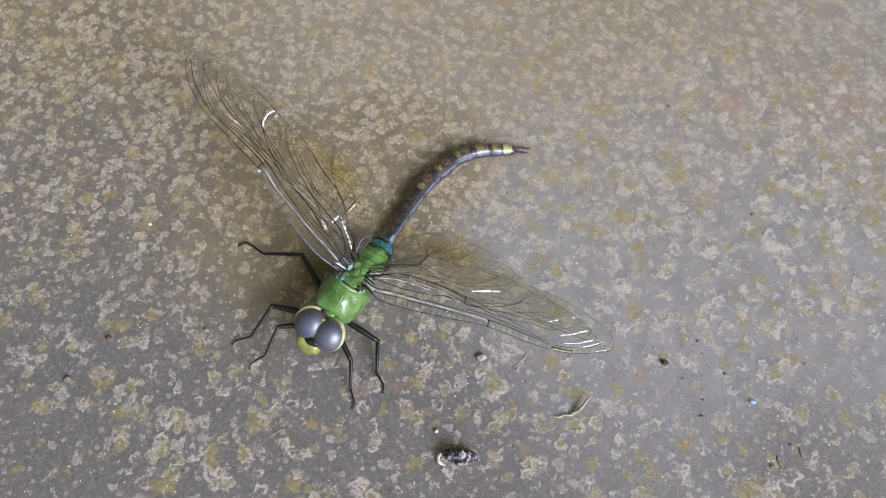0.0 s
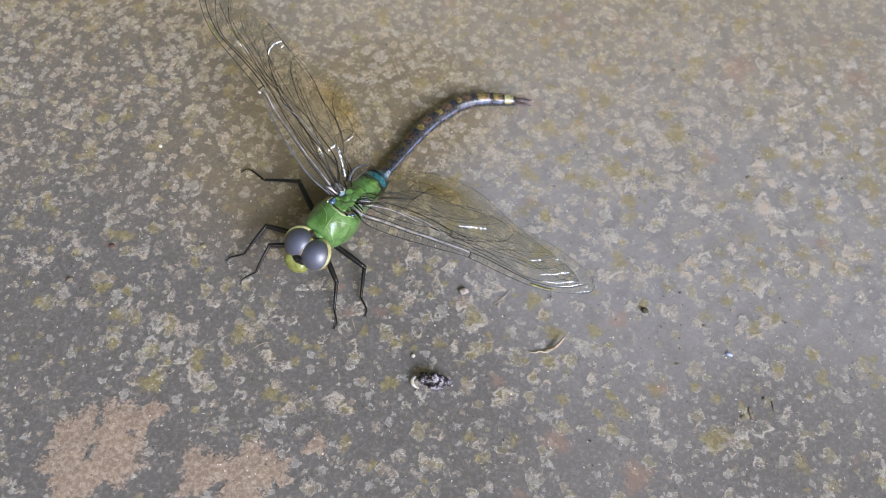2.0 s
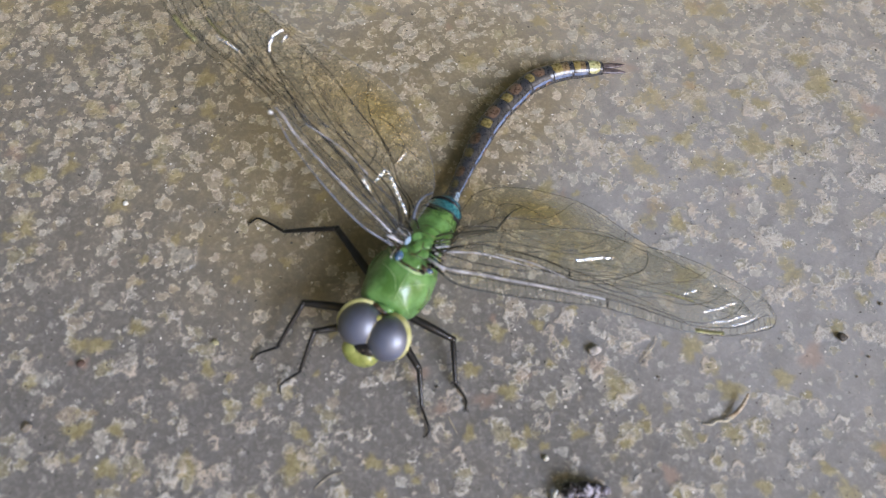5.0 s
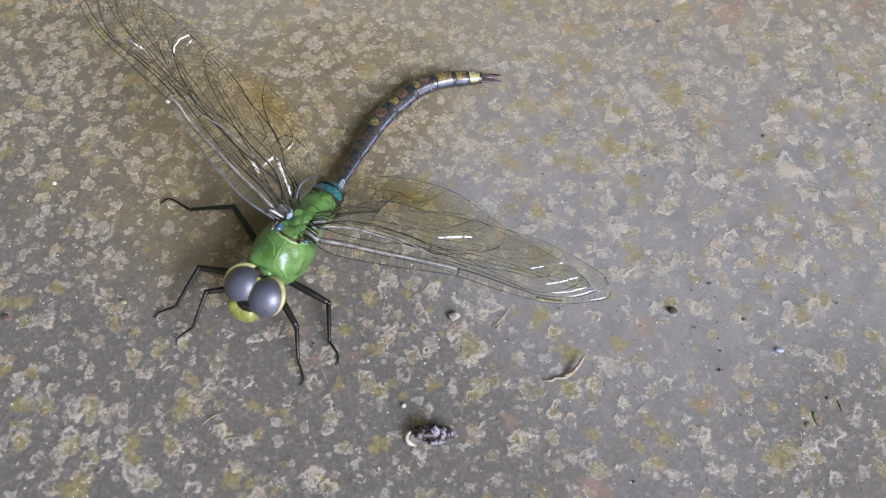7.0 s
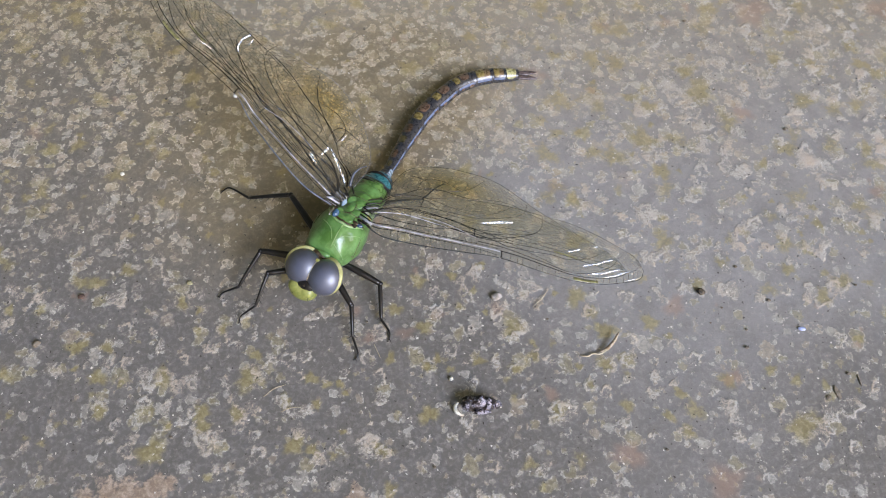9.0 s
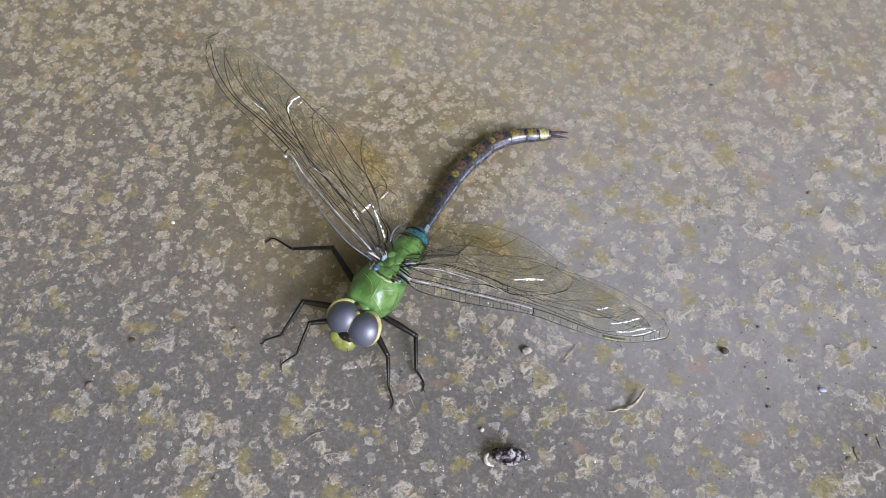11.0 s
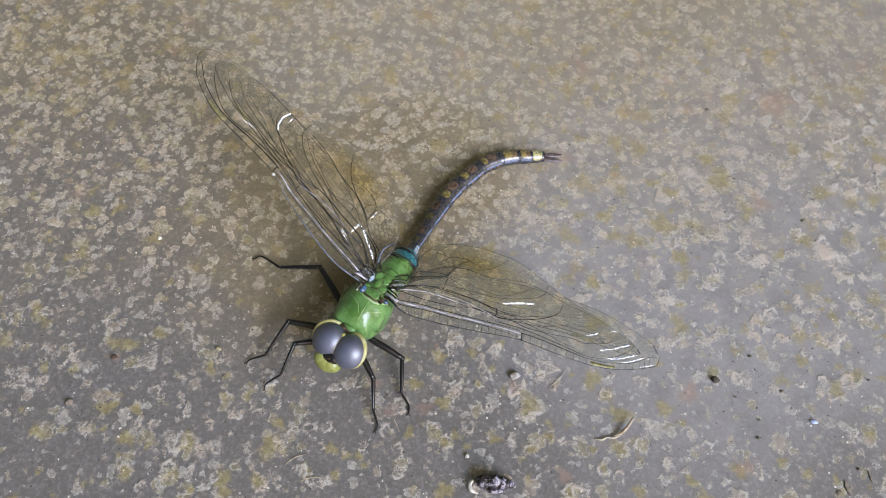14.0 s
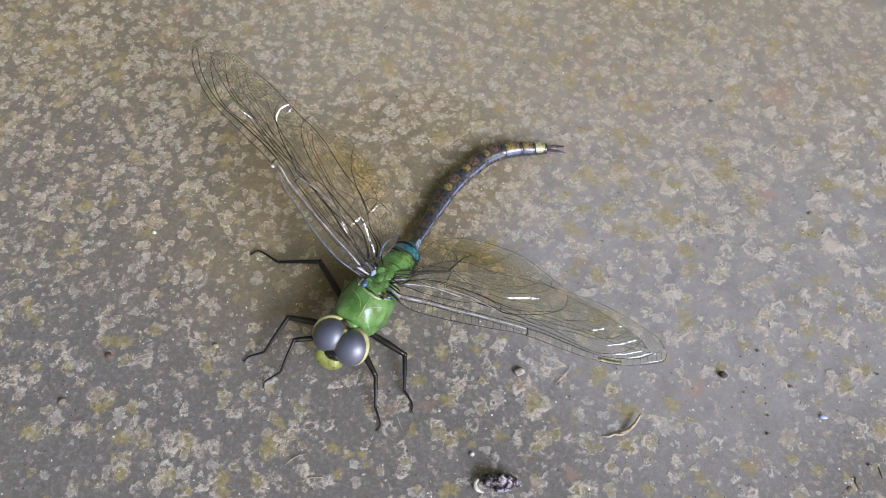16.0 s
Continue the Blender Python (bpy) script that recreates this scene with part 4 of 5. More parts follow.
for t, side, z, radii, mat in ((0.2, 0.6, 10.7, (1.3, 0.5, 0.6), M_GREEN), (-0.3, -0.3, 10.4, (1.6, 0.6, 0.7), M_BROWN)):
    small_lump("neck", t, side, z, radii, mat, dragonfly)
trunk_part("abdomen_segment", [(13.6, 2.8, 3.5, 6.5, 0), (15.0, 3.25, 3.6, 6.2, 0), (16.6, 3.2, 3.4, 5.9, 0), (17.2, 3.1, 3.2, 5.8, 0)], M_GREEN, "green first abdominal segment")
S_TWO = abdomen_material("banded_segment", [(0.25, 0.02, 0.26, 0.26, (0.105, 0.220, 0.050)), (0.24, 0.52, 0.20, 0.16, (0.035, 0.20, 0.22)), (0.22, 0.86, 0.15, 0.13, (0.06, 0.24, 0.33))], (0.010, 0.014, 0.016), 0)
trunk_part("abdomen_segment", [(17.0, 3.12, 3.25, 5.8, 0), (18.8, 3.15, 3.2, 5.5, 0), (20.6, 2.75, 2.8, 4.9, 0), (22.2, 2.0, 2.2, 4.1, 0)], S_TWO, "green abdominal segment with teal and black bands")


def body_band(t, hw, hh, z, radius, sway):
    """A dark seam over the back of the trunk."""
    arc = [at_body(t + sway * math.cos(2 * a), hw * 1.01 * math.cos(a), z + hh * 1.01 * math.sin(a)) for a in np.linspace(0.05, math.pi - 0.05, 26)]
    v, f = [], []
    tube(v, f, arc, np.full(26, radius * MM), 6)
    mesh_object("seam", v, f, M_BLACK, dragonfly)


body_band(16.2, 3.22, 3.45, 5.95, 0.10, 0.5)
body_band(18.5, 3.16, 3.2, 5.55, 0.22, 0.35)
body_band(20.7, 2.72, 2.78, 4.88, 0.26, -0.3)
TAN, OCH, CREAM = (0.165, 0.100, 0.066), (0.270, 0.208, 0.070), (0.50, 0.47, 0.22)
SPOTTED = abdomen_material("spotted_segment", [(0.270, 0.17, 0.085, 0.13, OCH), (0.295, 0.54, 0.105, 0.19, TAN), (0.015, 0.26, 0.045, 0.09, TAN), (0.02, 0.74, 0.045, 0.10, TAN)])
DARKER = abdomen_material("dark_segment", [(0.31, 0.22, 0.085, 0.12, (0.095, 0.074, 0.027)), (0.32, 0.62, 0.09, 0.16, (0.105, 0.060, 0.034)), (0.02, 0.5, 0.05, 0.13, TAN)], stripe=0.85)
PALER = abdomen_material("pale_segment", [(0.27, 0.32, 0.15, 0.22, (0.27, 0.205, 0.068)), (0.24, 0.64, 0.13, 0.16, (0.20, 0.135, 0.07))], stripe=0.8)
LAST = abdomen_material("cream_segment", [(0.30, 0.40, 0.26, 0.42, CREAM)], stripe=0.0)
COURSE = spline([(-20.7, 22.7, 4.2, 1.75), (-19.75, 24.5, 3.4, 1.2), (-18.2, 27.85, 2.5, 1.25), (-16.3, 31.7, 2.1, 1.5), (-14.15, 35.7, 2.0, 1.8), (-11.7, 39.6, 2.0, 1.9), (-8.4, 43.3, 2.0, 1.9),
                 (-4.1, 47.2, 1.9, 1.85), (1.0, 49.3, 1.75, 1.7), (5.6, 49.9, 1.6, 1.55), (8.6, 50.2, 1.4, 1.2)], 161)
WAIST = abdomen_material("waist_segment", [(0.05, 0.5, 0.13, 0.7, (0.36, 0.46, 0.56))], stripe=0.0)
BREAKS = ((0, 11, WAIST), (10, 36, DARKER), (35, 61, DARKER), (60, 84, SPOTTED), (83, 106, SPOTTED), (105, 125, SPOTTED), (124, 140, PALER), (139, 150, PALER), (149, 160, LAST))
for a, b, mat in BREAKS:
    rings = []
    for i in range(a, b + 1):
        p, way = COURSE[i][:3], COURSE[min(i + 1, 160)][:3] - COURSE[max(i - 1, 0)][:3]
        way = way / np.linalg.norm(way)
        side = np.cross(way, UP)
        side /= np.linalg.norm(side)
        up = np.cross(side, way)
        q = (i - a) / (b - a)
        swell = 0.94 + 0.07 * math.sin(math.pi * q) + (0.05 if q > 0.93 else 0.0)
        rings.append(ring(p * MM, side, up, COURSE[i][3] * swell * MM, COURSE[i][3] * swell * 0.95 * MM, 28))
    ob = mesh_object("abdomen_segment", *loft(rings), mat, dragonfly, "narrow dark waist with a pale blue side" if mat is WAIST else "cream tail segment" if mat is LAST else "black abdominal segment with tan spots and a blue stripe")
    uv_of_rings(ob, 28, b - a + 1)

# two pointed claspers at the tail
for dy, mat in ((0.55, M_CLASPER), (-0.75, M_CLASPER)):
    rings = []
    for q in np.linspace(0, 1, 14):
        c = np.array((8.0 + 5.0 * q, 50.1 + dy * (0.5 + 0.75 * q) + 0.25 * q, 1.5 - 0.35 * q)) * MM
        hw = 0.62 * (math.sin(math.pi * min(1, 0.30 + 0.70 * q)) ** 0.7) * MM + 0.00003
        rings.append(ring(c, np.array((0, -1.0, 0)), UP, hw, hw * 0.5, 12))
    mesh_object("clasper", *loft(rings), mat, dragonfly, "dark pointed tail clasper")


# ---- head ----
H_FWD = -ALONG * 0.86 - UP * 0.50           # the way the face looks
H_FWD /= np.linalg.norm(H_FWD)
H_SIDE = ACROSS
H_UP = np.cross(H_SIDE, H_FWD) * -1
if H_UP[2] < 0:
    H_UP = -H_UP
HEAD = np.array((-32.55, 0.95, 8.9))


def in_head(side, ahead, up):
    return (HEAD + H_SIDE * side + H_FWD * ahead + H_UP * up) * MM


head = part("head", ellipsoid(in_head(0, -1.2, -1.3), [Vector(a) for a in (H_SIDE, H_FWD, H_UP)], [3.0 * MM, 2.0 * MM, 2.4 * MM]), M_YELLOW, dragonfly, "yellow-green head with large grey eyes")
EYE_TILT = 20
for side in (-1, 1):
    turn = Matrix.Rotation(radians(-EYE_TILT * side), 3, Vector(H_UP))
    axes = [turn @ Vector(a) for a in (H_SIDE, H_FWD, H_UP)]
    part("eye", ellipsoid(in_head(2.12 * side, -0.10, 0.62), axes, [3.22 * MM, 3.26 * MM, 2.62 * MM], 56, 36), M_EYE, head, "glossy grey compound eye")
    out = Vector(UP) * 0.80 + Vector(H_FWD) * 0.45 - Vector(H_SIDE) * 0.30 * side
    out.normalize()
    flat = (Vector(H_SIDE) - out * out.dot(Vector(H_SIDE))).normalized()
    part("eye_rim", ellipsoid(in_head(2.40 * side, -0.42, 0.02), [flat, out.cross(flat), out], [3.34 * MM, 3.40 * MM, 1.0 * MM]), M_RIM, head, "yellow rim behind the eye")
v, f = [], []
tube(v, f, [in_head(0, -0.1 + 2.66 * math.cos(a), 0.22 + 2.52 * math.sin(a)) for a in np.linspace(radians(25), radians(150), 20)], 0.055 * MM, 6)
mesh_object("eye_seam", v, f, M_STRAW, head, "thin pale seam between the eyes")
part("nape", ellipsoid(in_head(0, -2.1, 1.45), [Vector(a) for a in (H_SIDE, H_FWD, H_UP)], [0.55 * MM, 0.6 * MM, 0.45 * MM], 16, 10), M_YELLOW, head)
face = part("face", ellipsoid(in_head(-0.6, 3.5, 0.1), [Vector(a) for a in (H_SIDE, H_FWD, H_UP)], [2.7 * MM, 2.0 * MM, 2.1 * MM]), M_FACE, head, "bulging yellow-green face")
for side in (-1, 1):
    part("brow", ellipsoid(in_head(1.0 * side - 0.6, 3.4, 0.95), [Vector(a) for a in (H_SIDE, H_FWD, H_UP)], [1.6 * MM, 1.35 * MM, 1.3 * MM]), M_FACE, face)
part("mouth", ellipsoid(in_head(-0.2, 1.9, -2.7), [Vector(a) for a in (H_SIDE, H_FWD, H_UP)], [2.1 * MM, 1.5 * MM, 1.3 * MM]), M_FACE, face)
part("crown", ellipsoid(in_head(0, 2.35, 1.75), [Vector(a) for a in (H_SIDE, H_FWD, H_UP)], [1.65 * MM, 1.0 * MM, 0.75 * MM]), M_BLACK, head, "black crown between the eyes")
for side, ahead, up in ((-0.55, 2.9, 2.25), (0.55, 2.9, 2.25), (0, 2.5, 2.5)):
    part("ocellus", ellipsoid(in_head(side, ahead, up), [Vector(a) for a in (H_SIDE, H_FWD, H_UP)], [0.18 * MM] * 3, 14, 10), M_BROWN, head)
for side in (-1, 1):
    v, f = [], []
    tube(v, f, spline([in_head(0.7 * side, 2.8, 1.0), in_head(1.1 * side, 3.8, 1.6), in_head(1.6 * side, 4.8, 1.7)], 8), np.linspace(0.09, 0.03, 8) * MM, 5)
    mesh_object("antenna", v, f, M_BLACK, head)


# ---- legs ----
def leg(joints, thick):
    """Thigh, shin with spines and a clawed foot, from the hip to the claw."""
    j = np.array(joints) * MM
    v, f = [], []
    bend = [j[0], j[0] * 0.5 + j[1] * 0.5 + UP * 0.0002, j[1]]
    tube(v, f, spline(bend, 12), np.r_[np.linspace(thick * 0.9, thick * 1.05, 6), np.linspace(thick * 1.05, thick * 0.8, 6)] * MM, 10)
    top = mesh_object("leg", v, f, M_BLACK, dragonfly, "shiny black jointed leg")
    bm = bmesh.new()
    bmesh.ops.create_uvsphere(bm, u_segments=12, v_segments=8, radius=thick * 0.84 * MM)
    bmesh.ops.translate(bm, verts=bm.verts, vec=j[1])
    part("knee", bm, M_BLACK, top)
    v, f = [], []
    tube(v, f, spline([j[1], (j[1] + j[2]) / 2 + UP * 0.00015, j[2]], 12), np.linspace(thick * 0.72, thick * 0.48, 12) * MM, 8)
    shin = mesh_object("shin", v, f, M_BLACK, top)
    way = (j[2] - j[1]) / np.linalg.norm(j[2] - j[1])
    side = np.cross(way, UP)
    side /= np.linalg.norm(side)
    for row in (-1, 1):
        for q in np.linspace(0.22, 0.94, 6):
            p = j[1] + (j[2] - j[1]) * q
            v, f = [], []
            tube(v, f, [p + side * row * thick * 0.4 * MM, p + side * row * (thick * 0.5 + 0.65) * MM - UP * 0.0002 + way * 0.0005], np.array((0.065, 0.02)) * MM, 4)
            mesh_object("spine", v, f, M_BLACK, shin)
    v, f = [], []
    tube(v, f, spline([j[2], j[3], j[4]], 12), np.linspace(thick * 0.42, thick * 0.22, 12) * MM, 8)
    foot = mesh_object("foot", v, f, M_BLACK, top)
    out = (j[4] - j[3]) / np.linalg.norm(j[4] - j[3])
    for row in (-1, 1):
        s = np.cross(out, UP) * row
        v, f = [], []
        tube(v, f, spline([j[4], j[4] + out * 0.0003 + s * 0.0002 + UP * 0.0001, j[4] + out * 0.0005 + s * 0.00035 - UP * 0.00015], 6), np.linspace(thick * 0.18, 0.02, 6) * MM, 5)
        mesh_object("claw", v, f, M_BLACK, foot)


leg([(-33.6, 5.4, 5.0), (-42.6, 6.7, 6.0), (-46.8, 1.5, 2.0), (-49.7, 1.1, 0.5), (-50.4, 0.5, 0.15)], 0.62)
leg([(-33.2, 3.6, 5.0), (-41.1, 2.3, 6.0), (-43.5, -2.5, 2.5), (-46.3, -3.6, 0.5), (-46.5, -4.6, 0.15)], 0.55)
leg([(-31.2, 8.2, 5.0), (-37.7, 18.6, 5.5), (-46.1, 20.2, 1.8), (-50.0, 23.1, 0.7), (-51.5, 22.7, 0.15)], 0.64)
leg([(-30.0, 3.0, 5.0), (-26.4, -3.2, 3.5), (-26.2, -8.4, 1.2), (-25.3, -11.1, 0.45), (-25.7, -12.0, 0.15)], 0.58)
leg([(-28.4, 5.0, 4.5), (-21.2, 1.2, 3.0), (-21.1, -5.0, 1.0), (-19.7, -7.1, 0.45), (-19.7, -8.5, 0.15)], 0.62)
leg([(-25.2, 12.0, 4.0), (-19.4, 17.4, 4.5), (-13.1, 19.2, 1.8), (-10.2, 22.7, 0.5), (-8.4, 23.9, 0.15)], 0.6)


# ---- wings ----
class Wing:
    """A wing between a leading and a trailing edge: s runs from root to tip, v from the leading to the trailing edge."""

    def __init__(self, lead, trail, fold, bow, seed):
        self.lead, self.trail = spline(lead, 240) * MM, spline(trail, 240) * MM
        self.fold, self.bow = fold, bow
        self.rng = random.Random(seed)

    def flat(self, s, v):
        i = min(max(s, 0), 1) * 239
        k = min(int(i), 238)
        q = i - k
        a = self.lead[k] * (1 - q) + self.lead[k + 1] * q
        b = self.trail[k] * (1 - q) + self.trail[k + 1] * q
        return a * (1 - v) + b * v

    def at(self, s, v, lift=0.0):
        p = self.flat(s, v)
        ds, dv = self.flat(min(s + 0.01, 1), v) - self.flat(max(s - 0.01, 0), v), self.flat(s, min(v + 0.02, 1)) - self.flat(s, max(v - 0.02, 0))
        n = np.cross(ds, dv)
        size = np.linalg.norm(n)
        n = n / size if size > 1e-12 else UP
        if n[2] < 0:
            n = -n
        pleat = self.fold * (1 - s) ** 0.6 * math.sin(v * 17.0) * math.exp(-v * 2.2) * math.sin(math.pi * min(1, s * 6 + 0.05) / 2)
        bow = self.bow * math.sin(math.pi * v) * math.sin(math.pi * min(1.0, s * 1.05)) + 0.12 * math.sin(v * 9 + s * 14) * v * (1 - v)
        return p + n * (pleat + bow + lift) * MM


FORE = {         # where the row of long veins gives way to the net: s and v
    "front": ((0, 0.15, 0.3, 0.42, 0.6, 0.8, 1), (0.55, 0.50, 0.42, 0.27, 0.19, 0.22, 0.35)),
    "ridge": ((0, 0.1, 0.2, 0.32, 0.39, 0.465, 0.56, 0.71, 0.79, 0.88, 0.95, 1), (0.30, 0.32, 0.235, 0.165, 0.125, 0.095, 0.115, 0.085, 0.105, 0.17, 0.45, 0.5))}
RAISED = {
    "front": FORE["front"],
    "ridge": ((0, 0.06, 0.137, 0.21, 0.30, 0.36, 0.46, 0.56, 0.71, 0.79, 0.88, 0.95, 1), (0.45, 0.36, 0.28, 0.22, 0.15, 0.11, 0.06, 0.10, 0.085, 0.105, 0.17, 0.45, 0.5))}
HIND = {
    "front": ((0, 0.2, 0.4, 0.6, 0.8, 1), (0.30, 0.28, 0.21, 0.17, 0.18, 0.35)),
    "ridge": ((0, 0.2, 0.42, 0.6, 0.8, 0.93, 1), (0.20, 0.17, 0.10, 0.09, 0.12, 0.30, 0.4))}
# long veins: radius in mm at the root and at the end, then s, v along it
FORE_VEINS = (
    (0.07, 0.05, (0.01, 0.16), (0.11, 0.24), (0.22, 0.17), (0.34, 0.11), (0.45, 0.03)),
    (0.075, 0.05, (0.01, 0.37), (0.10, 0.375), (0.20, 0.285), (0.32, 0.21), (0.39, 0.17), (0.46, 0.145)),
    (0.085, 0.05, (0.462, 0.11), (0.555, 0.12), (0.642, 0.10), (0.71, 0.085), (0.79, 0.105), (0.88, 0.17), (0.95, 0.45)),
    (0.060, 0.04, (0.39, 0.22), (0.43, 0.20), (0.54, 0.175), (0.62, 0.155), (0.70, 0.12), (0.78, 0.19), (0.85, 0.38), (0.885, 0.68)),
)
RAISED_VEINS = (
    (0.060, 0.04, (0.02, 0.58), (0.08, 0.46), (0.18, 0.37), (0.28, 0.29), (0.38, 0.22), (0.47, 0.15)),
    (0.065, 0.05, (0.02, 0.28), (0.067, 0.25), (0.227, 0.16), (0.368, 0.07), (0.452, 0.02)),
    (0.100, 0.06, (0.01, 0.65), (0.05, 0.51), (0.12, 0.42), (0.21, 0.31), (0.30, 0.235), (0.38, 0.175), (0.46, 0.085)),
    (0.095, 0.06, (0.03, 0.70), (0.14, 0.49), (0.26, 0.45), (0.36, 0.35), (0.452, 0.19)),
    (0.090, 0.05, (0.02, 0.97), (0.054, 0.93), (0.154, 0.66), (0.244, 0.46), (0.355, 0.36)),
)
ROOT_VEINS = (
    (0.055, 0.04, (0.03, 0.75), (0.10, 0.60), (0.18, 0.53), (0.27, 0.42), (0.34, 0.37)),
    (0.050, 0.04, (0.05, 0.90), (0.12, 0.72), (0.20, 0.60), (0.29, 0.50), (0.37, 0.41)),
)
FORE_FORKS = (
    (0.070, 0.04, (0.30, 0.40), (0.37, 0.36), (0.45, 0.27), (0.49, 0.235), (0.57, 0.28), (0.64, 0.33), (0.70, 0.33), (0.78, 0.47), (0.84, 0.75)),
    (0.105, 0.05, (0.03, 0.87), (0.13, 0.84), (0.225, 0.68), (0.32, 0.55), (0.378, 0.44), (0.448, 0.35), (0.51, 0.29), (0.575, 0.24), (0.64, 0.18)),
    (0.100, 0.06, (0.03, 0.80), (0.124, 0.50), (0.234, 0.385), (0.30, 0.39)),
    (0.080, 0.05, (0.30, 0.40), (0.348, 0.35), (0.41, 0.295), (0.487, 0.375), (0.56, 0.53), (0.603, 0.68), (0.62, 0.85), (0.622, 0.97)),
)
FORE_FINE = (
    (0.050, 0.04, (0.34, 0.50), (0.40, 0.37), (0.478, 0.42), (0.575, 0.58), (0.60, 0.70)),
    (0.080, 0.06, (0.03, 0.95), (0.087, 0.86), (0.157, 0.66), (0.227, 0.50), (0.298, 0.39)),
    (0.040, 0.03, (0.478, 0.35), (0.542, 0.36), (0.622, 0.50), (0.72, 0.66), (0.78, 0.90)),
    (0.055, 0.05, (0.224, 0.985), (0.207, 0.77), (0.204, 0.64)),
    (0.050, 0.04, (0.222, 0.98), (0.244, 0.92), (0.298, 0.69), (0.36, 0.60)),
    (0.042, 0.03, (0.28, 0.65), (0.35, 0.68), (0.42, 0.72), (0.47, 0.82), (0.52, 0.99)),
)
HIND_VEINS = (
    (0.060, 0.04, (0.00, 0.12), (0.20, 0.10), (0.40, 0.02)),
    (0.085, 0.04, (0.00, 0.20), (0.20, 0.17), (0.42, 0.10), (0.60, 0.09), (0.80, 0.12), (0.93, 0.30)),
    (0.080, 0.05, (0.10, 0.22), (0.194, 0.25), (0.32, 0.265), (0.44, 0.31), (0.542, 0.47), (0.60, 0.71), (0.615, 0.98)),
    (0.090, 0.05, (0.03, 0.60), (0.084, 0.60), (0.18, 0.48), (0.284, 0.38), (0.355, 0.335), (0.45, 0.33)),
)
HIND_FORKS = (
    (0.065, 0.04, (0.222, 0.59), (0.29, 0.60), (0.385, 0.57), (0.45, 0.62), (0.55, 0.73), (0.635, 0.79), (0.72, 0.86), (0.80, 0.97)),
    (0.060, 0.04, (0.217, 0.57), (0.304, 0.60), (0.37, 0.66), (0.417, 0.78), (0.457, 0.95)),
    (0.100, 0.07, (0.03, 0.78), (0.067, 0.70), (0.12, 0.60), (0.16, 0.54), (0.214, 0.57)),
    (0.060, 0.05, (0.214, 0.57), (0.246, 0.755), (0.298, 0.77), (0.335, 0.72), (0.37, 0.66)),
)
HIND_FINE = (
    (0.045, 0.03, (0.30, 0.34), (0.40, 0.38), (0.50, 0.50), (0.56, 0.72)),
    (0.050, 0.04, (0.204, 0.87), (0.261, 0.69), (0.224, 0.40)),
    (0.050, 0.035, (0.42, 0.12), (0.55, 0.16), (0.68, 0.20), (0.80, 0.33), (0.88, 0.62)),
    (0.050, 0.035, (0.36, 0.20), (0.50, 0.24), (0.64, 0.36), (0.74, 0.62), (0.77, 0.95)),
)


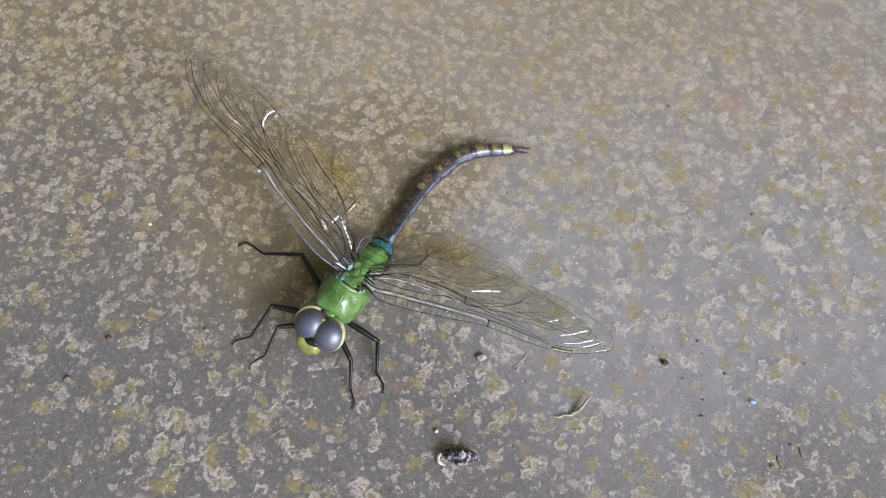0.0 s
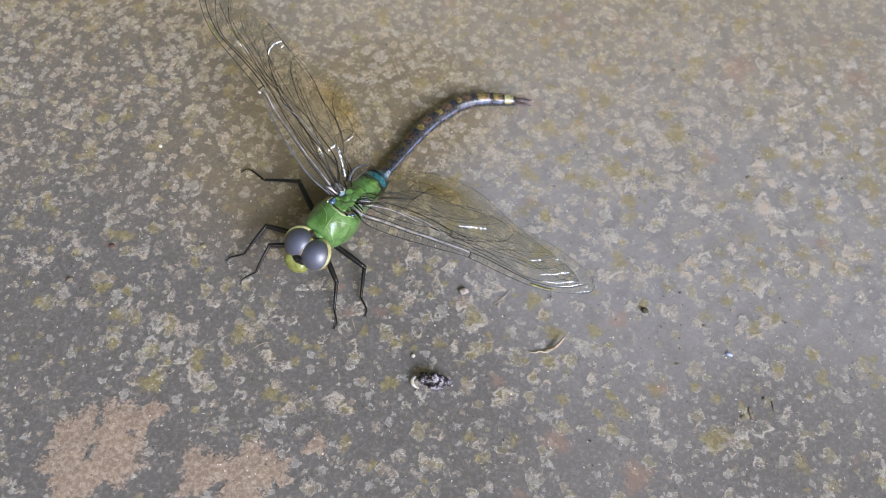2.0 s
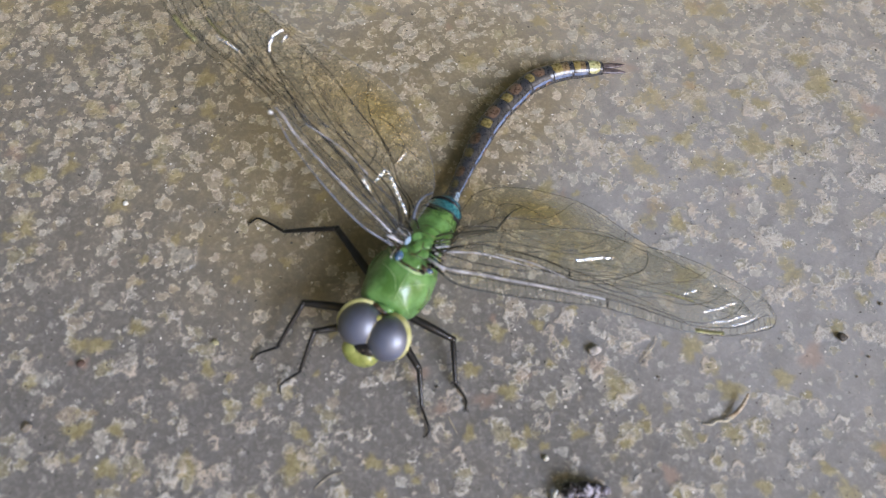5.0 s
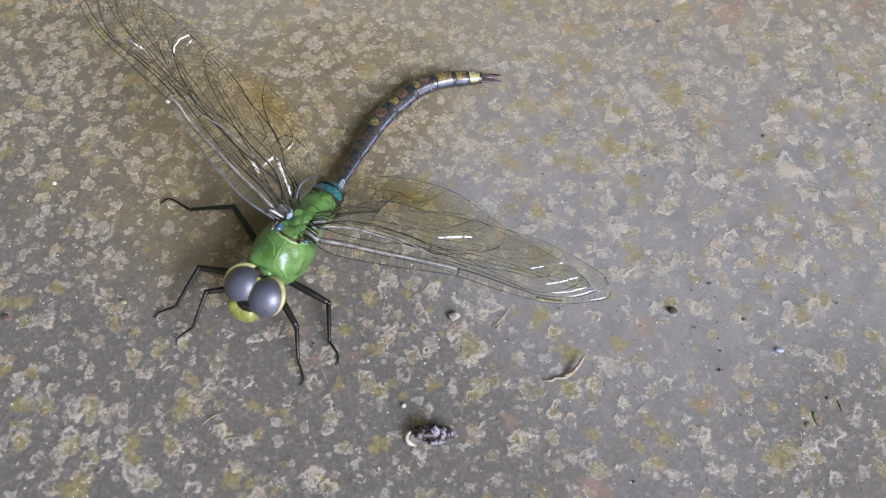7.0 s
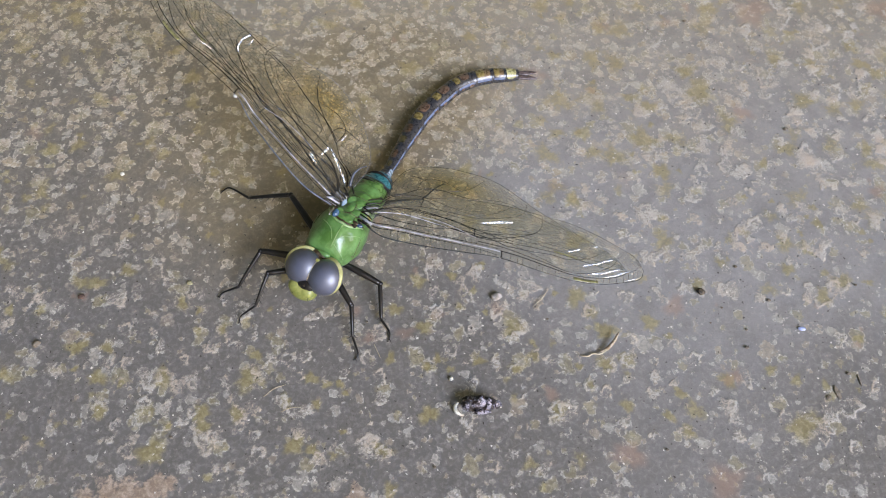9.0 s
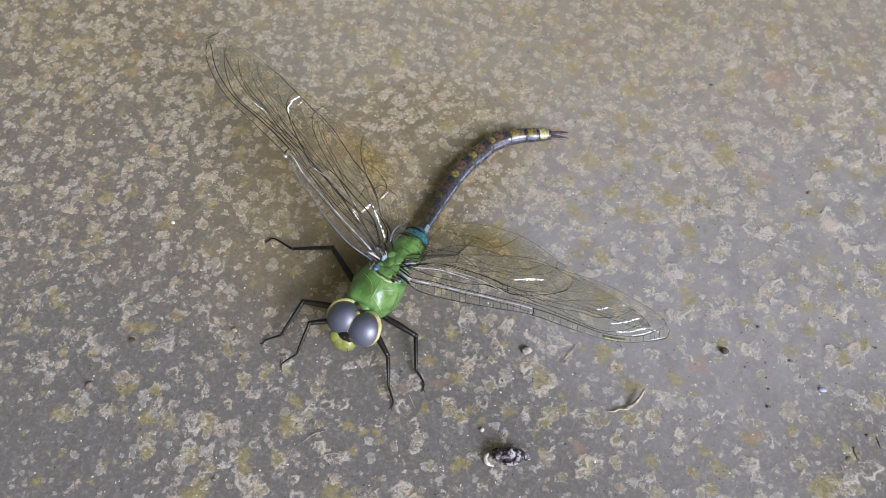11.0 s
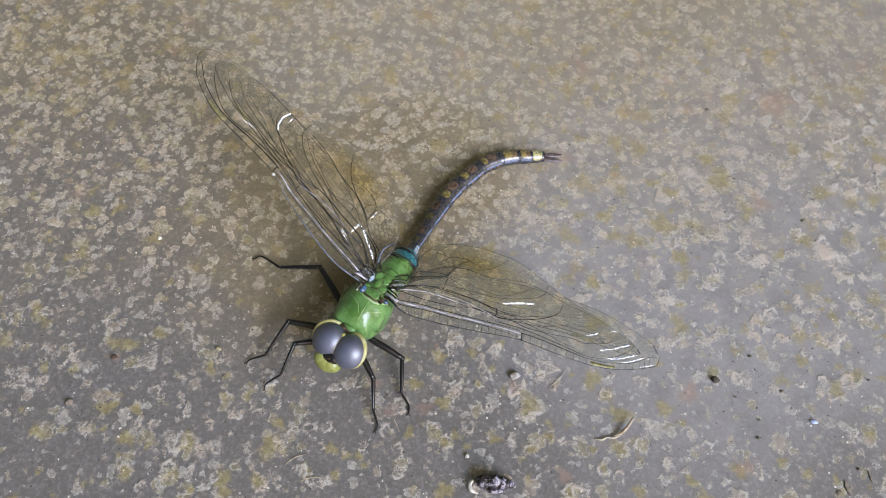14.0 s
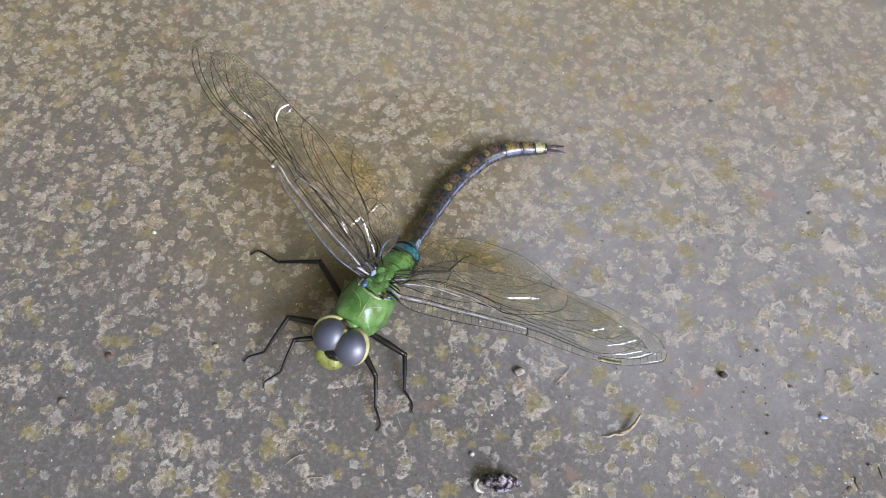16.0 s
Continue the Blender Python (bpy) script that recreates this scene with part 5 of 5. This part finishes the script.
def wing(name, label, lead, trail, fold, bow, seed, node_at, costa, amber_at, broad, net, tilt, creases):
    w = Wing(lead, trail, fold, bow, seed)
    raised = tilt[0] > 0.3
    plan = HIND if broad else RAISED if raised else FORE

    def front(s):
        return np.interp(s, *plan["front"])

    def ridge(s):
        return np.interp(s, *plan["ridge"])
    # membrane
    ns, nv = 90, 30
    verts, faces, amber = [], [], []
    for i in range(ns + 1):
        for k in range(nv + 1):
            s, v = i / ns, k / nv
            verts.append(w.at(s, v))
            amber.append((1.0 if broad else 0.3) * math.exp(-((s - amber_at[0]) / 0.12) ** 2 - ((v - amber_at[1]) / 0.19) ** 2) + (0.22 if broad else 0.10) * math.exp(-((s - 0.2) / 0.3) ** 2) + 0.05)
    for i in range(ns):
        for k in range(nv):
            a = i * (nv + 1) + k
            faces.append((a, a + 1, a + nv + 2, a + nv + 1))
    low = np.cross(verts[faces[900][1]] - verts[faces[900][0]], verts[faces[900][3]] - verts[faces[900][0]])
    if low[2] < 0:
        faces = [q[::-1] for q in faces]
    sheet = mesh_object(name, verts, faces, M_CLEAR if raised else M_WING, dragonfly, label)
    sheet.data.attributes.new("amber", "FLOAT", "POINT").data.foreach_set("value", amber)

    def vein(title, path, r0, r1, mat, lift=0.0, sides=6, label=""):
        line = spline(path, max(12, int(110 * abs(path[-1][0] - path[0][0]) + 18)))
        pts = [w.at(a, min(max(b, 0), 1), lift) for a, b in line]
        v, f = [], []
        tube(v, f, pts, np.linspace(r0, r1, len(pts)) * MM, sides)
        return mesh_object(title, v, f, mat, sheet, label)

    vein("leading_vein", ((0.0, 0.0), (0.12, 0.0), (0.25, 0.0), (node_at, 0.0)), 0.21 if costa is M_COSTA else 0.13, 0.07, costa, label="pale leading vein" if broad else "slate grey leading vein")
    vein("leading_vein", ((node_at, 0.0), (0.75, 0.0), (1.0, 0.0)), 0.065, 0.045, M_VEIN)
    vein("trailing_vein", ((0.0, 1.0), (0.3, 1.0), (0.7, 1.0), (1.0, 1.0)), 0.045, 0.03, M_DULLSHEEN if raised and broad else M_VEIN)
    front_rows = RAISED_VEINS + ROOT_VEINS + FORE_VEINS[2:] if raised else FORE_VEINS
    for r0, r1, *path in (HIND_VEINS + HIND_FORKS + HIND_FINE if broad else front_rows + FORE_FORKS + FORE_FINE):
        vein("vein", path, r0 * (1.25 if raised else 0.75 if broad else 1.0), r1 * (0.7 if raised else 0.65), M_VEIN, 0.05)
    if not broad:
        vein("vein", [(s, ridge(s)) for s in (0.005, 0.06, 0.137, 0.21, 0.30, 0.38, 0.46)], 0.22 if raised else 0.18, 0.13, M_DULLSHEEN if raised else M_SHEEN, 0.07, 8, "pale shining main vein")
        vein("vein", ((0.19, 0.63), (0.204, 0.61), (0.281, 0.49), (0.331, 0.39), (0.385, 0.28)), 0.11, 0.07, M_DULLSHEEN if raised else M_SHEEN, 0.09, 6, "pale shining branch vein")
    vein("node_vein", ((node_at, 0.0), (node_at + 0.004, 0.05), (node_at + 0.006, 0.12)), 0.11, 0.08, M_VEIN, 0.05)
    heart = np.array((-26.2, 12.4, 11.4)) * MM
    for v0, r in ((0.02, 0.16), (0.2, 0.18), (0.34, 0.12), (0.5, 0.12), (0.75, 0.11)):
        a = w.at(0.035, v0, 0.05)
        b = a * 0.45 + heart * 0.55 + ALONG * (v0 - 0.3) * 0.002
        v, f = [], []
        tube(v, f, spline([a, a * 0.7 + b * 0.3 + UP * 0.0003, b], 10), np.linspace(r, r * 1.3, 10) * MM, 6)
        mesh_object("root_vein", v, f, M_SHEEN if v0 == 0.2 else M_VEIN, sheet)
    # the dark cell near the tip
    v, f = [], []
    line = [(s, q) for s in np.linspace(0.712, 0.802, 8) for q in (0.012, 0.06)]
    for lift in (0.01, 0.03):
        v.extend(w.at(s, q, lift) for s, q in line)
    for k in range(7):
        a = 2 * k
        f += [(a + 16, a + 17, a + 19, a + 18), (a, a + 2, a + 3, a + 1), (a, a + 16, a + 18, a + 2), (a + 1, a + 3, a + 19, a + 17)]
    f += [(0, 1, 17, 16), (14, 30, 31, 15)]
    mesh_object("wing_spot", v, f, M_STIGMA, sheet, "amber brown cell near the wing tip")
    # ladder of cross veins behind the leading edge, and the net of cells behind
    v, f = [], []
    s = 0.04
    while s < 0.97:
        tube(v, f, [w.at(s + 0.004 * q, ridge(s) * q, 0.02) for q in (0, 0.5, 1)], 0.034 * MM, 3, False)
        s += w.rng.uniform(0.017, 0.028)
    for low, high in ((0.0, 0.5), (0.5, 1.0)):
        s = 0.08 + 0.01 * low
        while s < 0.92:
            a, b = ridge(s), front(s)
            tube(v, f, [w.at(s, a + (b - a) * low, 0.02), w.at(s + w.rng.uniform(-0.004, 0.006), a + (b - a) * high, 0.02)], 0.022 * MM, 3, False)
            s += w.rng.uniform(0.012, 0.022)
    span = np.linalg.norm(w.lead[-1] - w.lead[0]) / MM
    cell = 0.98 if broad else 0.92
    lines, bent = set(), {}
    depth, half, quarter = 14.0, cell * 0.5, cell * 0.29
    for b in range(int(depth / (3 * quarter)) + 2):
        for a in range(int(span / cell) + 2):
            cx, cy = 2 * a + b % 2, 3 * b
            six = [(cx, cy + 2), (cx + 1, cy + 1), (cx + 1, cy - 1), (cx, cy - 2), (cx - 1, cy - 1), (cx - 1, cy + 1)]
            for k in range(6):
                lines.add(tuple(sorted((six[k], six[(k + 1) % 6]))))
    for p, q in sorted(lines):
        ends = []
        for x, y in (p, q):
            if (x, y) not in bent:
                bent[x, y] = (x * half + w.rng.uniform(-0.22, 0.22) * cell, y * quarter + w.rng.uniform(-0.22, 0.22) * cell)
            x, y = bent[x, y]
            ends.append((x / span, y / depth))
        (s0, v0), (s1, v1) = ends
        if p == q or min(v0, v1) < front((s0 + s1) / 2) or max(v0, v1) > 1.0 or max(s0, s1) > 0.985 or min(s0, s1) < 0.02:
            continue
        tube(v, f, [w.at(s0, v0, 0.01), w.at(s1, v1, 0.01)], net * MM, 3, False)
    mesh_object("vein_net", v, f, M_NET, sheet, smooth=False)
    # creased cells: small curved facets added where the membrane gleams, tilted to mirror the sun
    tilt = np.array(tilt) / np.linalg.norm(tilt)
    for s0, v0, s1, v1, width in creases:
        a, b = w.at(s0, v0, 0.06), w.at(s1, v1, 0.06)
        count = max(1, int(round(np.linalg.norm(b - a) / MM / 1.1)))
        step = (b - a) / count
        way = step - tilt * step.dot(tilt)
        way = way / np.linalg.norm(way)
        side = np.cross(tilt, way)
        long = np.linalg.norm(b - a) / count * 1.12
        v, f = [], []
        for k in range(count):
            mid = w.at(s0 + (s1 - s0) * (k + 0.5) / count, v0 + (v1 - v0) * (k + 0.5) / count, 0.06)
            slim = 0.8 * width * MM * (0.5 + 0.5 * math.sin(math.pi * (k + 0.6) / (count + 0.2))) * w.rng.uniform(0.8, 1.1)
            q = len(v)
            for i in range(4):
                for h in range(4):
                    x, y = i / 1.5 - 1, h / 1.5 - 1
                    v.append(mid + way * x * long / 2 + side * y * slim / 2 * (1 + w.rng.uniform(-0.2, 0.2)) - tilt * 0.05 * (x * x * long + y * y * slim))
            for i in range(3):
                for h in range(3):
                    p = q + 4 * i + h
                    f.append((p, p + 4, p + 5, p + 1))
        mesh_object("wing_crease", v, f, M_FOLD, sheet)
    return sheet


M_STIGMA = plain("amber_cell", (0.30, 0.29, 0.12), 0.4, (0.18, 0.165, 0.07), 700)
wing("forewing", "clear forewing with dark veins, raised over the abdomen side",
     [(-29.6, 12, 13.2), (-34.1, 14.2, 16), (-38.5, 18.1, 19.5), (-42.9, 23, 23.5), (-45, 26.1, 26), (-50.5, 31.1, 28), (-56.8, 37.5, 29), (-60.5, 44.4, 29.5), (-61.2, 49.4, 29.5)],
     [(-28.3, 13.8, 12.2), (-28.2, 19, 14), (-30.3, 24, 16), (-33.9, 31.6, 18), (-40.8, 39.9, 20), (-47.9, 47.1, 22), (-55.8, 52.4, 25), (-59.6, 52.5, 28), (-61.6, 49.6, 29.5)],
     0.12, 0.1, 1, 0.465, M_COSTA, (0.45, 0.8), False, 0.021, (0.32, -0.60, 0.735),
     ((0.572, 0.57, 0.590, 0.66, 0.28), (0.590, 0.66, 0.603, 0.80, 0.34), (0.603, 0.80, 0.602, 0.96, 0.42), (0.577, 0.86, 0.583, 0.93, 0.30), (0.69, 0.245, 0.61, 0.31, 0.14)))
wing("hindwing", "clear broad hindwing with an amber cloud",
     [(-28.8, 13.6, 12), (-34.3, 18.3, 15), (-39.9, 25, 18), (-44.9, 31.1, 21), (-50.1, 37.3, 23), (-54.8, 43.1, 24), (-58.1, 48.7, 24.5), (-59.3, 52.3, 24.5)],
     [(-26, 17.2, 10), (-23.2, 22.4, 8.5), (-22.9, 27.1, 9), (-25, 33.2, 11), (-29.6, 39.4, 13), (-39.1, 44.1, 17), (-48.1, 49.3, 20), (-56.5, 53.7, 23), (-59.3, 52.3, 24.5)],
     0.12, -0.2, 2, 0.40, M_VEIN, (0.36, 0.75), True, 0.026, (0.32, -0.60, 0.735),
     ((0.205, 0.20, 0.164, 0.20, 0.85), (0.187, 0.31, 0.208, 0.47, 0.75), (0.203, 0.48, 0.125, 0.47, 0.6), (0.125, 0.47, 0.050, 0.54, 0.5), (0.216, 0.64, 0.231, 0.74, 0.3)))
wing("forewing", "clear forewing with dark veins, lowered beside the body",
     [(-24, 8.8, 12.3), (-20.9, 6.1, 12.5), (-15, 4.6, 12), (-7.6, 3.4, 11.5), (-0.3, 2.3, 11), (7.3, 0.2, 9.5), (13.5, -1.1, 8), (18.6, -1.2, 6.5), (23.4, -0.5, 5.5), (26.6, 0.4, 4.9), (27.7, 2.2, 4.5)],
     [(-23.7, 10.6, 12), (-20.2, 13.8, 10), (-13.4, 16.3, 7.5), (-6.4, 17.4, 5.5), (1.8, 17, 4), (10, 14.9, 3.2), (15.5, 13, 3.2), (20.8, 9.9, 3.5), (25.7, 6.1, 4), (26.9, 4.6, 4.3), (27.7, 2.2, 4.5)],
     0.12, 0.1, 3, 0.46, M_GREYVEIN, (0.45, 0.85), False, 0.0145, (0.167, -0.569, 0.805),
     ((0.411, 0.56, 0.515, 0.69, 0.55), (0.748, 0.28, 0.806, 0.39, 0.28), (0.806, 0.39, 0.858, 0.56, 0.34), (0.762, 0.155, 0.823, 0.21, 0.22), (0.823, 0.21, 0.885, 0.35, 0.30), (0.829, 0.13, 0.873, 0.19, 0.20), (0.873, 0.19, 0.920, 0.33, 0.26), (0.90, 0.03, 0.955, 0.06, 0.14), (0.702, 0.46, 0.720, 0.50, 0.24), (0.728, 0.52, 0.740, 0.56, 0.20), (0.796, 0.72, 0.808, 0.75, 0.20), (0.832, 0.76, 0.848, 0.79, 0.20), (0.137, 0.72, 0.178, 0.60, 0.34)))
wing("hindwing", "clear broad hindwing with an amber cloud",
     [(-23.3, 11.7, 11.2), (-17, 11.5, 10.5), (-10.5, 9.8, 9.5), (-3.5, 7.9, 8), (4.1, 7.1, 6.5), (12, 5.8, 5), (19.9, 3.4, 4), (24.9, 2.5, 3.5)],
     [(-20.6, 15.2, 8.6), (-18.3, 21.6, 5), (-15, 25.4, 3.5), (-9.5, 26.4, 2.5), (-3.6, 25.3, 2.2), (2.5, 22.7, 2), (10.1, 16.2, 2), (16.6, 11.3, 2.2), (22.9, 6.4, 2.5), (24.9, 2.5, 3.5)],
     0.12, -0.1, 4, 0.40, M_SHEEN, (0.36, 0.72), True, 0.0185, (0.167, -0.569, 0.805), ())


# a pale bead, added to draw the glint on the wing node
part("pale_glint", lump(ellipsoid(np.array((-45.2, 26.0, 26.0)) * MM, [Vector(ACROSS), Vector(ALONG), Vector(UP)], [0.42 * MM, 0.28 * MM, 0.28 * MM], 20, 12), 0.1 * MM, 900, 2), M_PALEGLOSS, dragonfly, "pale bead added for the glint at the wing node")
v, f = [], []
tube(v, f, spline([(-0.0265, 0.0170, 0.0112), (-0.0258, 0.0190, 0.0119), (-0.0247, 0.0203, 0.0119), (-0.0233, 0.0212, 0.0114)], 14), np.linspace(0.32, 0.10, 14) * MM, 8)
mesh_object("wing_strap", v, f, M_COSTA, dragonfly, "slate blue strap behind the wing root")


# ---- loose things on the slab ----
def dropping():
    ob = thing("insect_dropping", "dark purplish lumpy dropping with a white curled end", "dropping", at=(-4.6 * MM, -21.6 * MM, 0))
    for x, y, z, sx, sy, sz, mat, seed in ((-1.6, 0.5, 1.3, 2.6, 2.4, 2.9, M_HUSK, 1), (0.3, 0.6, 1.5, 2.8, 2.4, 3.2, M_HUSK, 2), (2.0, 0.4, 1.2, 2.4, 2.2, 2.5, M_HUSK, 3), (3.4, 0.35, 0.8, 1.7, 1.5, 1.6, M_HUSK, 4),
                                           (0.7, -0.8, 0.5, 3.2, 1.0, 0.9, M_HUSK, 5)):
        bm = bmesh.new()
        bmesh.ops.create_icosphere(bm, subdivisions=3, radius=1.0)
        for v in bm.verts:
            v.co += v.co * 0.32 * (noise.noise(v.co * 2.1 + Vector((seed * 3, 0, 0))) + 0.6 * noise.noise(v.co * 5 + Vector((0, seed, 0))))
        bmesh.ops.transform(bm, matrix=Matrix.Translation((x * MM, y * MM, z * MM)) @ Matrix.Diagonal((sx / 2 * MM, sy / 2 * MM, sz / 2 * MM, 1)), verts=bm.verts)
        part("lump", bm, mat, ob)
    v, f = [], []
    tube(v, f, spline([(-3.3 * MM, 0.9 * MM, 0.9 * MM), (-3.9 * MM, 0.1 * MM, 0.8 * MM), (-3.5 * MM, -0.9 * MM, 0.6 * MM), (-2.4 * MM, -1.3 * MM, 0.4 * MM)], 14), np.r_[np.linspace(0.2, 0.4, 7), np.linspace(0.4, 0.12, 7)] * MM, 8)
    mesh_object("curl", v, f, M_WHITE, ob, "white chalky curl")


dropping()


def strand(name, label, category, pts, radius, mat, group=""):
    v, f = [], []
    base = np.array(pts[0][:2])
    line = spline([(x - base[0], y - base[1], z) for x, y, z in pts], 18) * MM
    taper = np.sin(np.linspace(0.25, math.pi - 0.2, 18)) ** 0.5
    tube(v, f, line, radius * taper * MM, 6)
    ob = mesh_object(name, v, f, mat)
    ob.location = (base[0] * MM, base[1] * MM, 0)
    return tagged(ob, label, category, group)


scrap = strand("plant_scrap", "curved dry brown plant scrap with a shed white skin", "plant debris", [(18.6, -11.9, 0.35), (20.0, -11.3, 0.7), (21.2, -10.2, 1.1), (22.2, -8.7, 1.5)], 0.30, M_TWIG)
skin = strand("skin", "thin wavy white skin", "", [(14.9, -12.5, 0.2), (16.2, -12.7, 0.35), (17.2, -12.2, 0.3), (18.4, -12.3, 0.4), (19.6, -11.8, 0.5), (20.6, -11.1, 0.5)], 0.17, M_STRAW)
skin.parent, skin.location = scrap, (-3.7 * MM, -0.6 * MM, 0)
strand("straw", "short pale straw lying on the slab", "plant debris", [(7.1, -2.7, 0.1), (8.9, -1.1, 0.25), (10.4, 0.8, 0.2)], 0.08, M_STRAW)
strand("fibre", "thin pale curved fibre on the slab", "fibre", [(-41.6, -18.6, 0.06), (-39.8, -17.2, 0.2), (-37.8, -16.5, 0.1)], 0.07, M_STRAW, "pale fibres")
strand("fibre", "thin pale curved fibre on the slab", "fibre", [(-38.6, -21.4, 0.08), (-36.9, -20.7, 0.15), (-35.0, -20.6, 0.1)], 0.08, M_STRAW, "pale fibres")
strand("fibre", "thin pale curved fibre on the slab", "fibre", [(-22.4, -9.4, 0.06), (-21.9, -10.6, 0.15), (-21.3, -12.0, 0.1)], 0.06, M_STRAW, "pale fibres")
tagged(crumb("pebble", (0.4, -0.6), (2.2, 1.5, 1.1), M_STONE, 3, 20), "small pale grey pebble on the slab", "pebble")
tagged(crumb("seed", (39.6, -0.3), (1.6, 1.3, 0.9), M_DARK, 5, -35), "small dark brown seed on the slab", "seed")
tagged(crumb("bud_scale", (-75.0, 0.9), (1.25, 1.1, 0.45), M_RED, 14, 10, 0.12), "small round red-brown bud scale on the slab", "bud scale")
tagged(crumb("pebble", (-81.3, -8.1), (1.4, 1.2, 0.8), M_DIRT, 15, 40), "small dark grey-brown pebble on the slab", "pebble")
tagged(crumb("grain", (-56.0, 3.2), (1.1, 0.8, 0.6), M_GRAIN, 16, -10, 0.15), "tiny pale yellow grain on the slab", "grain")
tagged(crumb("blue_chip", (57.7, -8.2), (1.5, 0.8, 0.5), M_BLUEFLECK, 7, -10, 0.15), "tiny pale blue chip on the slab", "chip")
tagged(crumb("white_chip", (-8.9, -16.2), (0.8, 0.8, 0.6), M_WHITE, 8), "tiny white chip on the slab", "chip")
tagged(crumb("white_chip", (-71.0, 26.8), (0.9, 0.8, 0.6), M_WHITE, 9), "tiny white chip on the slab", "chip")
for k, (x, y, sx, sy, rz) in enumerate(((61.4, -20.6, 1.0, 2.5, 12), (66.2, -18.4, 0.35, 2.4, 5), (59.6, -21.4, 1.1, 0.8, 30))):
    tagged(crumb("dark_piece", (x, y), (sx, sy, 0.2), M_DIRT, 20 + k, rz), "thin flat dark brown piece on the slab", "crumb", "dark scraps")
for k, (x, y, d) in enumerate(((47.6, 4.9, 0.7), (43.2, -3.6, 0.5), (52.6, -2.3, 0.8), (40.4, -6.6, 0.4), (28.1, -29.9, 0.6), (-12.4, -31.6, 0.6), (70.7, 0.6, 0.6), (51.7, 47.4, 0.6), (47.0, -8.1, 0.6), (46.3, -11.6, 0.8), (65.3, 37.0, 1.0), (64.4, -17.1, 0.8), (9.6, -5.2, 0.5), (-23.7, -5.1, 0.5),
                               (48.6, 66.6, 0.9), (88.5, 39.8, 0.6), (-56.6, -25.2, 0.7))):
    tagged(crumb("dark_crumb", (x, y), (d, d * 0.8, d * 0.5), M_DIRT, 40 + k), "tiny dark crumb of dirt on the slab", "crumb", "dark crumbs")


def grit(name, label, mat, count, low, high, seed):
    """Loose grains too many to count."""
    rng = np.random.default_rng(seed)
    cube = np.array([(1, 0, 0), (-1, 0, 0), (0, 1, 0), (0, -1, 0), (0, 0, 1), (0, 0, -1)], float)
    tri = [(0, 2, 4), (2, 1, 4), (1, 3, 4), (3, 0, 4), (2, 0, 5), (1, 2, 5), (3, 1, 5), (0, 3, 5)]
    verts, faces = [], []
    for _ in range(count):
        x, y = rng.uniform(-128, 130), rng.uniform(-55, 118)
        if y > 20 and rng.uniform() < 0.65:
            continue
        r = low + (high - low) * rng.uniform() ** 3
        a = rng.uniform(0, 6.28)
        p = cube * rng.uniform(0.6, 1.4, (6, 1)) * r
        p = np.stack([p[:, 0] * math.cos(a) - p[:, 1] * math.sin(a) * 0.7, p[:, 0] * math.sin(a) + p[:, 1] * math.cos(a) * 0.7, p[:, 2] * 0.6], 1)
        q = len(verts)
        verts.extend((p + (x, y, r * 0.2 + 0.02)) * MM)
        faces.extend((q + i, q + j, q + k) for i, j, k in tri)
    ob = mesh_object(name, verts, faces, mat, smooth=False)
    tagged(ob, label, "grit", kind="stuff")


grit("pale_grit", "loose pale sand grains scattered on the slab", M_WHITE, 700, 0.04, 0.105, 11)
grit("dark_grit", "loose dark dirt grains scattered on the slab", M_DARK, 1800, 0.05, 0.20, 12)
